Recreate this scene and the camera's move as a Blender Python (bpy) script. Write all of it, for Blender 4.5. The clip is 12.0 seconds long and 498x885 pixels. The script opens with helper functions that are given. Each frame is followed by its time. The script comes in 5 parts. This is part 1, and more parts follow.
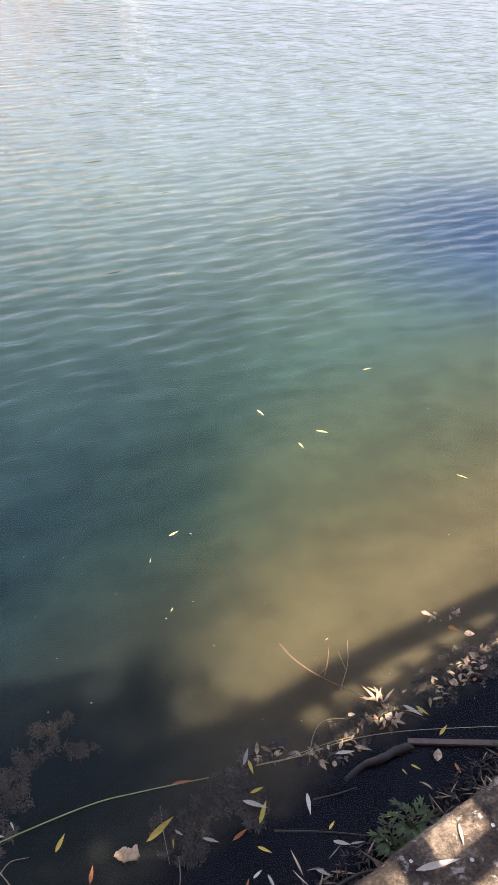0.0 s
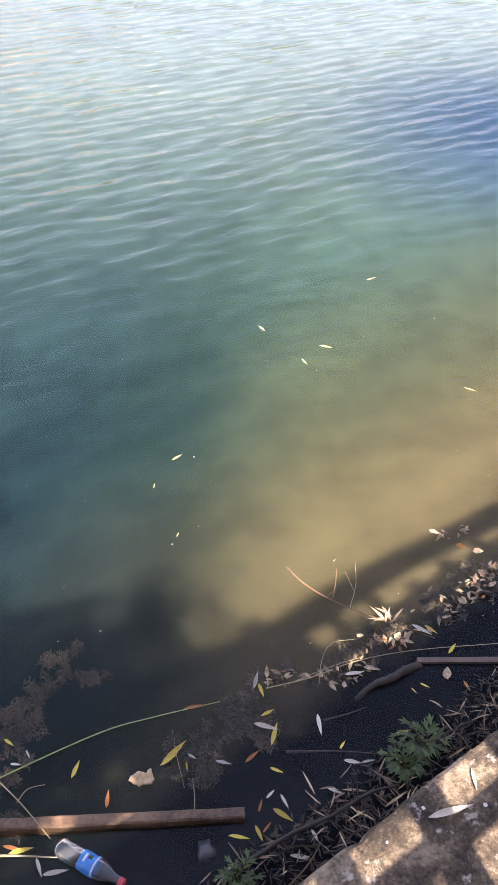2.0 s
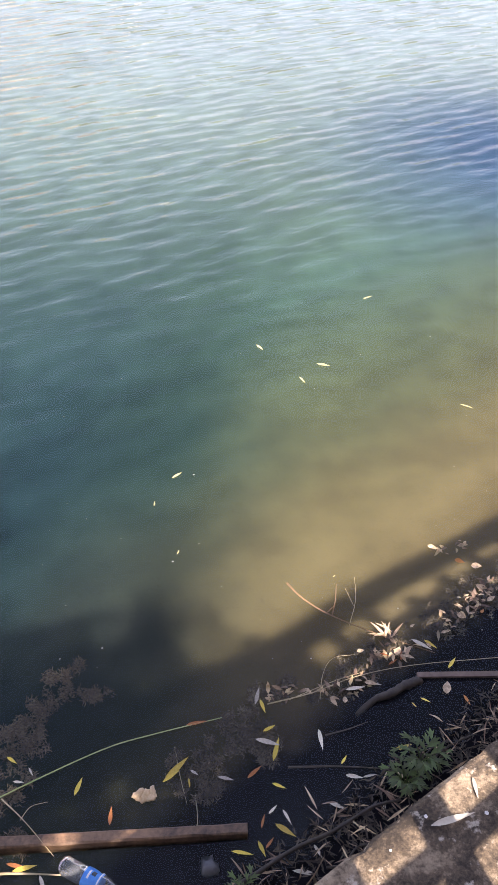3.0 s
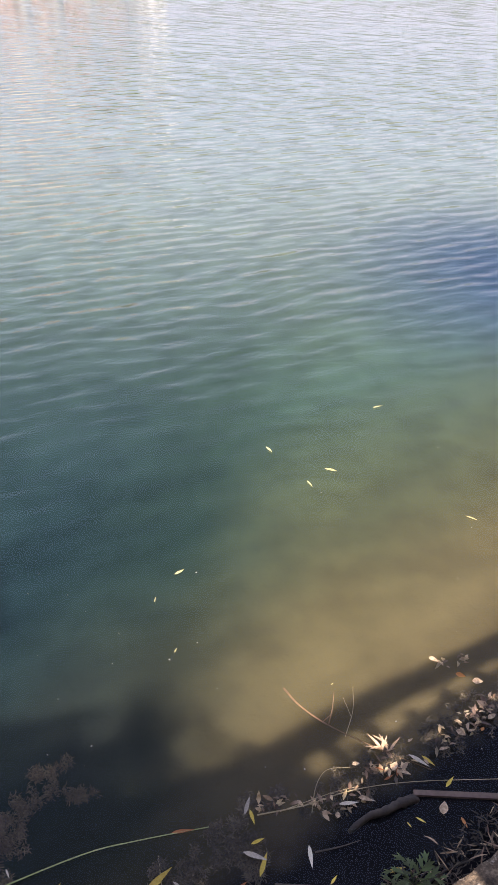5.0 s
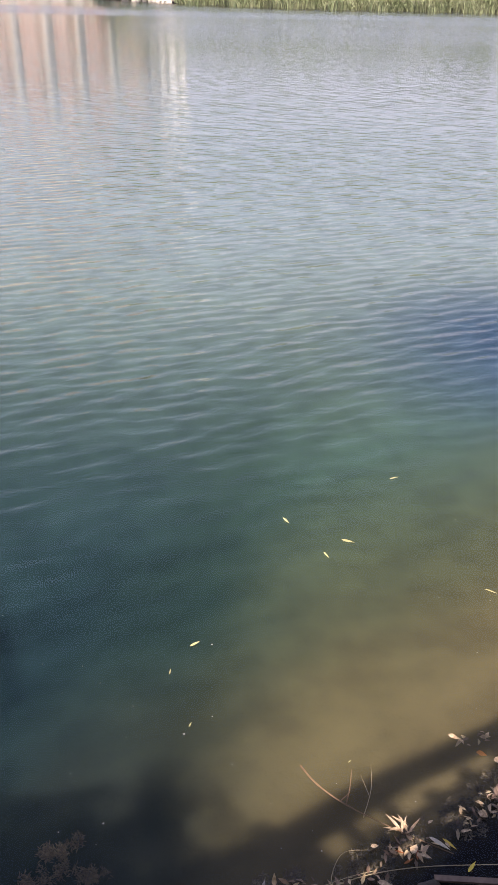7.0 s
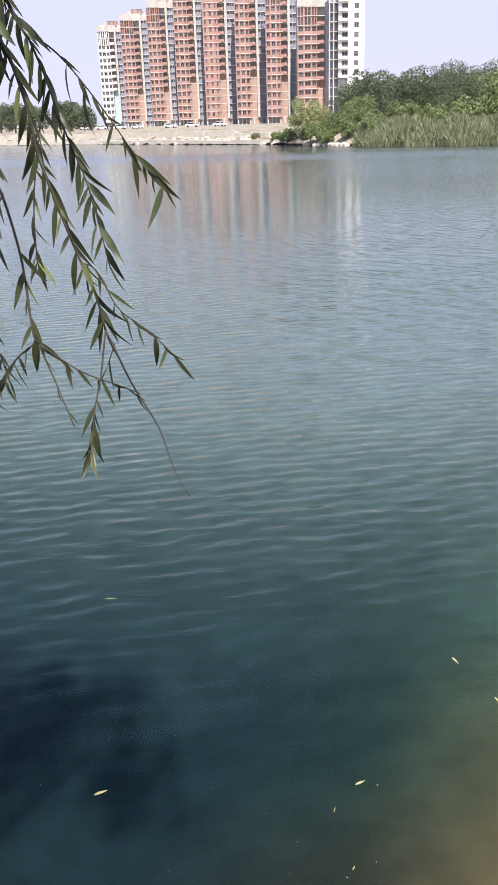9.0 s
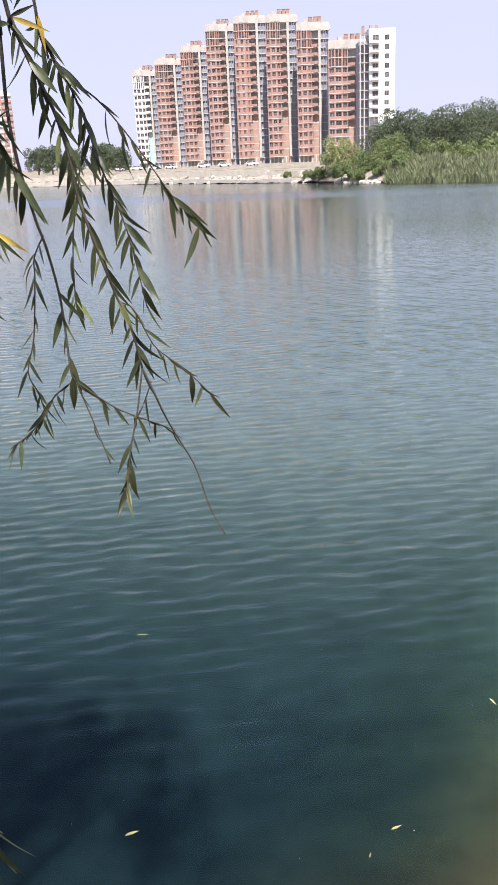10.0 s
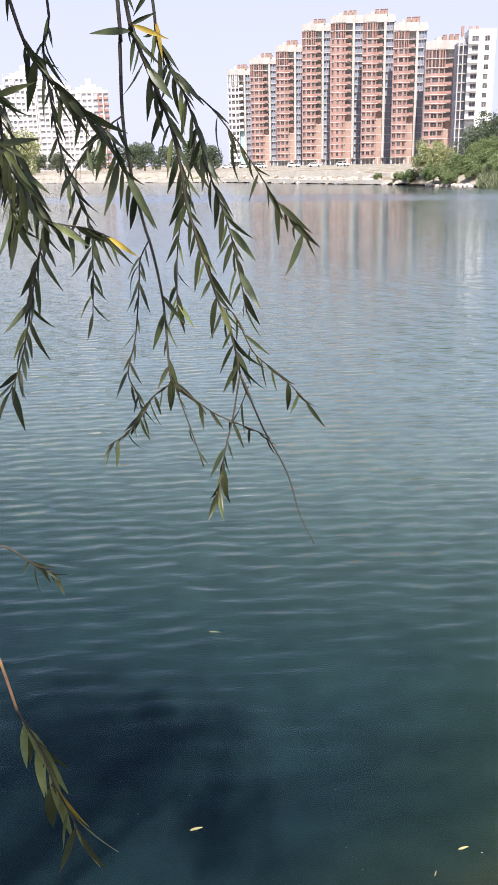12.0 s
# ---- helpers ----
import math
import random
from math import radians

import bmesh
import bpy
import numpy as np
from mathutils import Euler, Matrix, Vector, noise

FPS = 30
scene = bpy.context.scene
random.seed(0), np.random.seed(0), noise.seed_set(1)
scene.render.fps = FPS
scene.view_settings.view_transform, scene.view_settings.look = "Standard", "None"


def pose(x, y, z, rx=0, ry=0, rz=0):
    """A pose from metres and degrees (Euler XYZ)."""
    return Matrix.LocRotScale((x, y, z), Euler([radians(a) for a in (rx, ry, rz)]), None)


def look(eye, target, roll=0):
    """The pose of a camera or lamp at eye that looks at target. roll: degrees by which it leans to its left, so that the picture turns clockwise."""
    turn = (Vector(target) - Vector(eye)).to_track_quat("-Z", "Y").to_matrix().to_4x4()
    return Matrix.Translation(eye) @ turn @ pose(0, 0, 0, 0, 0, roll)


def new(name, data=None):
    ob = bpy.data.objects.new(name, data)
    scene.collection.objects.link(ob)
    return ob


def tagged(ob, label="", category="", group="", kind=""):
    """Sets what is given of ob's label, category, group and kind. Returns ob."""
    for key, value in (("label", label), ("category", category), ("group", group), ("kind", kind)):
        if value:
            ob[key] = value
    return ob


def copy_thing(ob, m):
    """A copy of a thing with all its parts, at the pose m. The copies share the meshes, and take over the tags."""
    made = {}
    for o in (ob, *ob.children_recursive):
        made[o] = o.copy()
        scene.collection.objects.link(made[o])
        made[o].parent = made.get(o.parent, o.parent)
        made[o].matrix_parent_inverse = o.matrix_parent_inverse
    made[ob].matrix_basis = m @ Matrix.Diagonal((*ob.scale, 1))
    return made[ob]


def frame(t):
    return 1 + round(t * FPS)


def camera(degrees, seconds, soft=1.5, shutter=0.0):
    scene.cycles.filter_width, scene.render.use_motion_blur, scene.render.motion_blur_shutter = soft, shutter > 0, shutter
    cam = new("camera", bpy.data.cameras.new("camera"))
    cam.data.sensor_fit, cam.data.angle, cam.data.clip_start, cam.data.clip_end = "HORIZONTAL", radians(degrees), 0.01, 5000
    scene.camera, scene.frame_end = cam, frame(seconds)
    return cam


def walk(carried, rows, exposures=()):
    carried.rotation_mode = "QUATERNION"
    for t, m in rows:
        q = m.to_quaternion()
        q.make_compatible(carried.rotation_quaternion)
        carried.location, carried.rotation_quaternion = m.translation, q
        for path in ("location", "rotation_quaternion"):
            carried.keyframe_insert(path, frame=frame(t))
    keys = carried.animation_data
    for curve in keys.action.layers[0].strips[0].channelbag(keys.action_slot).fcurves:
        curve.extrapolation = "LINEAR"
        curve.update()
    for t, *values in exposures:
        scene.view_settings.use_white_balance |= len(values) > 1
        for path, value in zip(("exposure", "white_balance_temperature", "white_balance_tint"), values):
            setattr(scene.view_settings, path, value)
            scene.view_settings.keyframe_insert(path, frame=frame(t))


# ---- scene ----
cam = camera(33.1, 12.0)
PATH = [
    (0, (0.505, 0.271, 3.056), (0.581, 1.889, 1.883), 1.5),
    (0.5, (0.493, 0.301, 3.052), (0.626, 1.862, 1.808), -0.2),
    (1, (0.481, 0.323, 3.063), (0.679, 1.852, 1.79), 0.9),
    (1.5, (0.501, 0.364, 3.065), (0.626, 1.871, 1.756), 1.6),
    (2, (0.522, 0.4, 3.051), (0.582, 1.877, 1.705), -0.4),
    (2.5, (0.518, 0.387, 3.078), (0.581, 1.865, 1.732), -0.8),
    (3, (0.509, 0.366, 3.075), (0.578, 1.872, 1.762), -0.6),
    (3.2, (0.508, 0.366, 3.087), (0.582, 1.895, 1.8), -0.7),
    (5, (0.525, 0.323, 3.089), (0.573, 1.98, 1.97), 1.8),
    (5.5, (0.533, 0.31, 3.087), (0.569, 1.997, 2.013), 1.8),
    (6, (0.543, 0.3, 3.101), (0.577, 2.019, 2.078), 1.6),
    (6.5, (0.542, 0.305, 3.081), (0.572, 2.044, 2.093), 1.3),
    (6.7, (0.536, 0.306, 3.084), (0.563, 2.048, 2.102), 1.3),
    (8.3, (0.489, 0.188, 3.272), (0.206, 1.974, 2.418), -0.6),
    (8.5, (0.491, 0.176, 3.275), (0.154, 1.979, 2.478), -1.2),
    (9, (0.49, 0.135, 3.289), (0.096, 1.96, 2.57), -1.9),
    (9.5, (0.483, 0.128, 3.296), (0.047, 1.96, 2.623), -2.3),
    (10, (0.481, 0.137, 3.294), (0.01, 1.973, 2.656), -2.6),
    (10.5, (0.476, 0.126, 3.301), (-0.058, 1.951, 2.68), -2.2),
    (11, (0.472, 0.144, 3.291), (-0.123, 1.95, 2.67), -2.2),
    (11.5, (0.457, 0.149, 3.291), (-0.172, 1.942, 2.666), -2.1),
    (12, (0.439, 0.133, 3.313), (-0.205, 1.918, 2.68), -1.4),
]
EXPOSURES = [(0, 1.54), (1, 1.74), (2, 1.94), (3, 1.82), (5, 1.44), (6.5, 1.18), (8.5, 0.76), (9.5, 0.62), (12, 0.76)]
WARMTH = [(0, 6950), (3, 7000), (5, 7150), (6.5, 7150), (8.5, 6350), (12, 6300)]
ROSE = [(0, 23), (6.5, 26), (8.5, 17), (12, 16)]
walk(cam, [(t, look(e, g, r)) for t, e, g, r in PATH], exposures=[(t, e, float(np.interp(t, *zip(*WARMTH))), float(np.interp(t, *zip(*ROSE)))) for t, e in EXPOSURES])

# ---- light: clear hazy summer sky, one sun behind the quay ----
SUN_EL = radians(56.1)
SHADE = Vector((-0.309 * math.cos(SUN_EL), 0.951 * math.cos(SUN_EL), -math.sin(SUN_EL)))
world = bpy.data.worlds.new("world")
scene.world = world
world.use_nodes = True
wn, wl = world.node_tree.nodes, world.node_tree.links
sky = wn.new("ShaderNodeTexSky")
sky.sky_type = "NISHITA"
sky.sun_disc = False
sky.sun_elevation = SUN_EL
sky.sun_rotation = radians(162)
sky.air_density, sky.dust_density, sky.ozone_density = 1.0, 1.0, 4.0
haze = wn.new("ShaderNodeMix")
haze.data_type = "RGBA"
haze.inputs[7].default_value = (4.12, 4.22, 5.35, 1)
wl.new(sky.outputs[0], haze.inputs[6])
# haze whitens the sky where it is palest, the blue overhead stays clear
split, share, pale = wn.new("ShaderNodeSeparateColor"), wn.new("ShaderNodeMath"), wn.new("ShaderNodeMapRange")
share.operation = "DIVIDE"
pale.inputs[1].default_value, pale.inputs[2].default_value, pale.inputs[3].default_value, pale.inputs[4].default_value = 0.29, 0.44, 0.03, 0.88
wl.new(sky.outputs[0], split.inputs[0])
wl.new(split.outputs[0], share.inputs[0])
wl.new(split.outputs[2], share.inputs[1])
wl.new(share.outputs[0], pale.inputs[0])
wl.new(pale.outputs[0], haze.inputs[0])
wl.new(haze.outputs[2], wn["Background"].inputs[0])
wn["Background"].inputs[1].default_value = 0.12
sun = new("sun", bpy.data.lights.new("sun", "SUN"))
sun.data.energy, sun.data.angle, sun.data.color = 5.0, radians(0.6), (1.0, 0.95, 0.87)
sun.matrix_basis = look(-SHADE * 50, (0, 0, 0))


# ---- materials ----
def nodes_of(name):
    m = bpy.data.materials.new(name)
    m.use_nodes = True
    return m, m.node_tree.nodes, m.node_tree.links, m.node_tree.nodes["Principled BSDF"]


def noise_node(n, l, co, scale, detail=5.0, rough=0.6):
    t = n.new("ShaderNodeTexNoise")
    t.inputs["Scale"].default_value, t.inputs["Detail"].default_value, t.inputs["Roughness"].default_value = scale, detail, rough
    l.new(co, t.inputs["Vector"])
    return t.outputs["Fac"]


def ramp(n, l, fac, stops):
    r = n.new("ShaderNodeValToRGB")
    e = r.color_ramp.elements
    while len(e) < len(stops):
        e.new(0.5)
    for k, (p, c) in enumerate(stops):
        e[k].position, e[k].color = p, (*c, 1)
    l.new(fac, r.inputs[0])
    return r.outputs[0]


def math_node(n, l, op, a, b):
    m = n.new("ShaderNodeMath")
    m.operation = op
    for k, v in enumerate((a, b)):
        if isinstance(v, (int, float)):
            m.inputs[k].default_value = v
        else:
            l.new(v, m.inputs[k])
    return m.outputs[0]


def surf(name, c1, c2, scale=3.0, fine=40.0, rough=0.8, bump=0.3, depth=0.01, metal=0.0, vary=0.0, island=False, through_light=0.0):
    """A surface of two tones, mottled at two scales, with fine relief; vary: how far single pieces differ in brightness."""
    m, n, l, p = nodes_of(name)
    co = n.new("ShaderNodeTexCoord").outputs["Object"]
    big, small = noise_node(n, l, co, scale), noise_node(n, l, co, fine, 4.0)
    both = math_node(n, l, "ADD", math_node(n, l, "MULTIPLY", big, 0.65), math_node(n, l, "MULTIPLY", small, 0.35))
    col = ramp(n, l, both, [(0.34, c1), (0.66, c2)])
    if vary:
        rnd = n.new("ShaderNodeNewGeometry").outputs["Random Per Island"] if island else n.new("ShaderNodeObjectInfo").outputs["Random"]
        hsv = n.new("ShaderNodeHueSaturation")
        l.new(math_node(n, l, "ADD", math_node(n, l, "MULTIPLY", rnd, 2 * vary), 1 - vary), hsv.inputs["Value"])
        l.new(math_node(n, l, "ADD", math_node(n, l, "MULTIPLY", rnd, 0.06 * vary), 0.5 - 0.03 * vary), hsv.inputs["Hue"])
        l.new(col, hsv.inputs["Color"])
        col = hsv.outputs[0]
    l.new(col, p.inputs["Base Color"])
    p.inputs["Roughness"].default_value, p.inputs["Metallic"].default_value = rough, metal
    if bump:
        b = n.new("ShaderNodeBump")
        b.inputs["Strength"].default_value, b.inputs["Distance"].default_value = bump, depth
        l.new(both, b.inputs["Height"])
        l.new(b.outputs[0], p.inputs["Normal"])
    if through_light:
        tr, mx = n.new("ShaderNodeBsdfTranslucent"), n.new("ShaderNodeMixShader")
        l.new(col, tr.inputs[0])
        mx.inputs[0].default_value = through_light
        l.new(p.outputs[0], mx.inputs[1])
        l.new(tr.outputs[0], mx.inputs[2])
        l.new(mx.outputs[0], n["Material Output"].inputs[0])
    return m


def water_material():
    m, n, l, p = nodes_of("lake_water")
    n.remove(p)
    co = n.new("ShaderNodeTexCoord").outputs["Object"]

    def waves(along, across, turn, detail):
        """Noise drawn out along crests that lie at that turn; lengths in metres."""
        mp = n.new("ShaderNodeMapping")
        mp.vector_type = "TEXTURE"
        mp.inputs["Scale"].default_value, mp.inputs["Rotation"].default_value = (along, across, 1), (0, 0, radians(turn))
        l.new(co, mp.inputs[0])
        return noise_node(n, l, mp.outputs[0], 1.0, detail, 0.5)

    sep = n.new("ShaderNodeSeparateXYZ")
    l.new(co, sep.inputs[0])
    calm = n.new("ShaderNodeMapRange")
    calm.inputs[1].default_value, calm.inputs[2].default_value, calm.inputs[3].default_value, calm.inputs[4].default_value = 2.7, 6.3, 0.0, 1.0
    l.new(math_node(n, l, "SUBTRACT", sep.outputs[1], math_node(n, l, "MULTIPLY", sep.outputs[0], 0.65)), calm.inputs[0])
    gust = n.new("ShaderNodeMapRange")
    gust.inputs[1].default_value, gust.inputs[2].default_value, gust.inputs[3].default_value, gust.inputs[4].default_value = 0.3, 0.65, 0.7, 1.1
    l.new(waves(30, 10, 4, 2), gust.inputs[0])

    def crests(length, turn, bend):
        """Sine ripples of that wave length, their crests at that turn, bent by noise."""
        mp, w = n.new("ShaderNodeMapping"), n.new("ShaderNodeTexWave")
        mp.vector_type = "TEXTURE"
        mp.inputs["Rotation"].default_value = (0, 0, radians(turn))
        w.bands_direction = "Y"
        w.inputs["Scale"].default_value, w.inputs["Distortion"].default_value = 0.314 / length, bend
        w.inputs["Detail"].default_value, w.inputs["Detail Scale"].default_value, w.inputs["Detail Roughness"].default_value = 2.0, 0.8, 0.55
        l.new(co, mp.inputs[0])
        l.new(mp.outputs[0], w.inputs["Vector"])
        return w.outputs["Fac"]

    def span(value, low, high, under, over):
        """Goes softly from one value to another as the input goes from low to high."""
        r = n.new("ShaderNodeMapRange")
        r.interpolation_type = "SMOOTHERSTEP"
        for k, v in enumerate((low, high, under, over)):
            r.inputs[k + 1].default_value = v
        l.new(value, r.inputs[0])
        return r.outputs[0]

    ripple = math_node(n, l, "ADD", math_node(n, l, "MULTIPLY", crests(0.27, 36, 5.5), waves(0.9, 0.6, 38, 2)), math_node(n, l, "MULTIPLY", crests(0.2, 18, 5.5), waves(0.8, 0.5, 20, 2)))
    chop = math_node(n, l, "ADD", math_node(n, l, "MULTIPLY", waves(0.42, 0.15, 27, 2.0), 0.95), math_node(n, l, "MULTIPLY", waves(0.17, 0.075, 8, 1.0), 0.22))
    h = math_node(n, l, "ADD", math_node(n, l, "MULTIPLY", ripple, 0.6), chop)
    # the breeze dies away towards the middle of the lake and ruffles the water again along the far bank
    streaks = math_node(n, l, "MULTIPLY", math_node(n, l, "SUBTRACT", waves(60, 5, 4, 3), 0.5), 34.0)
    lee = span(sep.outputs[1], 5.0, 34.0, 1.0, 0.3)
    off = math_node(n, l, "ADD", sep.outputs[1], streaks)
    bank = math_node(n, l, "MULTIPLY", span(off, 66.0, 76.0, 0.0, 0.55), span(off, 84.0, 94.0, 1.0, 0.0))
    open_side = math_node(n, l, "MULTIPLY", span(math_node(n, l, "ADD", sep.outputs[0], math_node(n, l, "MULTIPLY", sep.outputs[1], 0.12)), -6.0, 3.0, 0.0, 0.45), span(sep.outputs[1], 25.0, 62.0, 0.0, 1.0))
    reach = math_node(n, l, "MAXIMUM", lee, math_node(n, l, "MAXIMUM", bank, open_side))

    b = n.new("ShaderNodeBump")
    b.inputs["Distance"].default_value = 0.018
    l.new(math_node(n, l, "MULTIPLY", calm.outputs[0], math_node(n, l, "MULTIPLY", gust.outputs[0], reach)), b.inputs["Strength"])
    l.new(h, b.inputs["Height"])
    fr, gl, tr, mx = n.new("ShaderNodeFresnel"), n.new("ShaderNodeBsdfGlossy"), n.new("ShaderNodeBsdfTransparent"), n.new("ShaderNodeMixShader")
    fr.inputs["IOR"].default_value = 1.34
    rough = math_node(n, l, "MAXIMUM", span(sep.outputs[1], 14.0, 50.0, 0.0, 0.065), math_node(n, l, "MULTIPLY", math_node(n, l, "MAXIMUM", bank, open_side), 0.36))
    l.new(rough, gl.inputs["Roughness"])
    tr.inputs[0].default_value = (0.88, 0.93, 0.91, 1)
    l.new(b.outputs[0], fr.inputs["Normal"])
    l.new(b.outputs[0], gl.inputs["Normal"])
    l.new(fr.outputs[0], mx.inputs[0])
    l.new(tr.outputs[0], mx.inputs[1])
    l.new(gl.outputs[0], mx.inputs[2])
    l.new(mx.outputs[0], n["Material Output"].inputs[0])
    return m


def ground_material():
    """Silt, murk and painted shade below the water line, dry earth and grass above it."""
    m, n, l, p = nodes_of("ground_silt_shade_and_earth")
    co = n.new("ShaderNodeTexCoord").outputs["Object"]
    sep = n.new("ShaderNodeSeparateXYZ")
    l.new(co, sep.inputs[0])
    blotch = noise_node(n, l, co, 2.2, 4.0)
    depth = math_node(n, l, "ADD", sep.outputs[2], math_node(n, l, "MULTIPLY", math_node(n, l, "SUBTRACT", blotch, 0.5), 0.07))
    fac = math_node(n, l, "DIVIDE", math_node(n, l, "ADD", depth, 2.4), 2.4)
    bed_tone = ramp(n, l, fac, [(0.3, (0.036, 0.07, 0.058)), (0.54, (0.036, 0.068, 0.054)), (0.67, (0.056, 0.07, 0.042)), (0.725, (0.062, 0.064, 0.035)), (0.775, (0.096, 0.081, 0.042)), (0.848, (0.13, 0.098, 0.051)), (0.905, (0.125, 0.094, 0.053)), (0.932, (0.1, 0.076, 0.046)), (1.0, (0.02, 0.016, 0.013))])

    def blend(low, high, value, under, over):
        """Mixes two colours as the value goes from low to high."""
        rng, mix = n.new("ShaderNodeMapRange"), n.new("ShaderNodeMix")
        rng.interpolation_type, mix.data_type = "SMOOTHSTEP", "RGBA"
        rng.inputs[1].default_value, rng.inputs[2].default_value = low, high
        l.new(value, rng.inputs[0])
        l.new(rng.outputs[0], mix.inputs[0])
        l.new(under, mix.inputs[6])
        if isinstance(over, tuple):
            mix.inputs[7].default_value = (*over, 1)
        else:
            l.new(over, mix.inputs[7])
        return mix.outputs[2], rng.outputs[0]

    # clouded open lake, painted paler outward to make up for weak sky reflection
    lake, _ = blend(5.0, 17.0, sep.outputs[1], bed_tone, (0.14, 0.175, 0.18))
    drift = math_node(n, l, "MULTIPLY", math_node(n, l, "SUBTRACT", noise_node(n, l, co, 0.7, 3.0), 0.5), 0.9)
    # off the quay the willow's soft shade is painted in, dark olive to blue-black
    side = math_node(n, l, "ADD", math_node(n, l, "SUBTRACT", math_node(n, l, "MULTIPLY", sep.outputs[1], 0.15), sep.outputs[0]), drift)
    olive, _ = blend(-0.6, 0.5, side, bed_tone, (0.028, 0.032, 0.024))
    green, _ = blend(-0.5, 0.7, side, bed_tone, (0.019, 0.037, 0.032))
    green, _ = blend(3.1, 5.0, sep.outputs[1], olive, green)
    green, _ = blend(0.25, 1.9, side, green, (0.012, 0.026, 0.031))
    bed_tone, _ = blend(5.0, 12.5, sep.outputs[1], green, lake)
    # blue patch further out: shade and mirrored sky put into the colour
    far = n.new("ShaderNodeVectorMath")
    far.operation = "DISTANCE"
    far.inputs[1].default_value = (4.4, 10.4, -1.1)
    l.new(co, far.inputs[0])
    spot, _ = blend(-3.5, -0.2, math_node(n, l, "SUBTRACT", drift, far.outputs["Value"]), bed_tone, (0.017, 0.038, 0.075))
    bed_tone = spot
    # shallows by the quay: dark mud, with the shade there painted in near-black
    shore_mud_shade, _ = blend(-0.225, -0.17, depth, bed_tone, (0.009, 0.0085, 0.01))
    bed_tone = shore_mud_shade
    mottle = n.new("ShaderNodeHueSaturation")
    spots = n.new("ShaderNodeMapRange")
    spots.inputs[1].default_value, spots.inputs[2].default_value, spots.inputs[3].default_value, spots.inputs[4].default_value = 0.35, 0.65, 0.84, 1.13
    l.new(noise_node(n, l, co, 2.6, 3.0), spots.inputs[0])
    l.new(spots.outputs[0], mottle.inputs["Value"])
    l.new(bed_tone, mottle.inputs["Color"])
    bed_tone = mottle.outputs[0]
    earth = ramp(n, l, noise_node(n, l, co, 0.35, 6.0), [(0.38, (0.2, 0.17, 0.115)), (0.5, (0.33, 0.295, 0.24)), (0.56, (0.39, 0.355, 0.3)), (0.66, (0.12, 0.14, 0.05))])
    mx = n.new("ShaderNodeMix")
    mx.data_type = "RGBA"
    step = n.new("ShaderNodeMapRange")
    step.inputs[1].default_value, step.inputs[2].default_value = 0.12, 0.4
    l.new(sep.outputs[2], step.inputs[0])
    l.new(step.outputs[0], mx.inputs[0])
    l.new(bed_tone, mx.inputs[6])
    l.new(earth, mx.inputs[7])
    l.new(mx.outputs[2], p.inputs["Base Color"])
    p.inputs["Roughness"].default_value = 0.95
    p.inputs["Specular IOR Level"].default_value = 0.0
    # light spreads sideways in the murk: the deeper the water, the wider
    p.subsurface_method = "BURLEY"
    p.inputs["Subsurface Radius"].default_value = (1.0, 1.0, 1.0)
    spread, wet = n.new("ShaderNodeMapRange"), n.new("ShaderNodeMapRange")
    for q, values in ((spread, (-0.75, -0.1, 0.5, 0.09)), (wet, (-0.06, 0.0, 1.0, 0.0))):
        for k, v in enumerate(values):
            q.inputs[k + 1].default_value = v
        l.new(sep.outputs[2], q.inputs[0])
    l.new(spread.outputs[0], p.inputs["Subsurface Scale"])
    l.new(wet.outputs[0], p.inputs["Subsurface Weight"])
    b = n.new("ShaderNodeBump")
    b.inputs["Strength"].default_value, b.inputs["Distance"].default_value = 0.5, 0.05
    l.new(noise_node(n, l, co, 9.0, 6.0), b.inputs["Height"])
    l.new(b.outputs[0], p.inputs["Normal"])
    return m


def glass_material(name, tint):
    m, n, l, p = nodes_of(name)
    p.inputs["Base Color"].default_value = (*tint, 1)
    p.inputs["Roughness"].default_value = 0.05
    p.inputs["Transmission Weight"].default_value = 0.92
    p.inputs["IOR"].default_value = 1.3
    b = n.new("ShaderNodeBump")
    b.inputs["Strength"].default_value, b.inputs["Distance"].default_value = 0.6, 0.004
    l.new(noise_node(n, l, n.new("ShaderNodeTexCoord").outputs["Object"], 60.0, 3.0), b.inputs["Height"])
    l.new(b.outputs[0], p.inputs["Normal"])
    return m


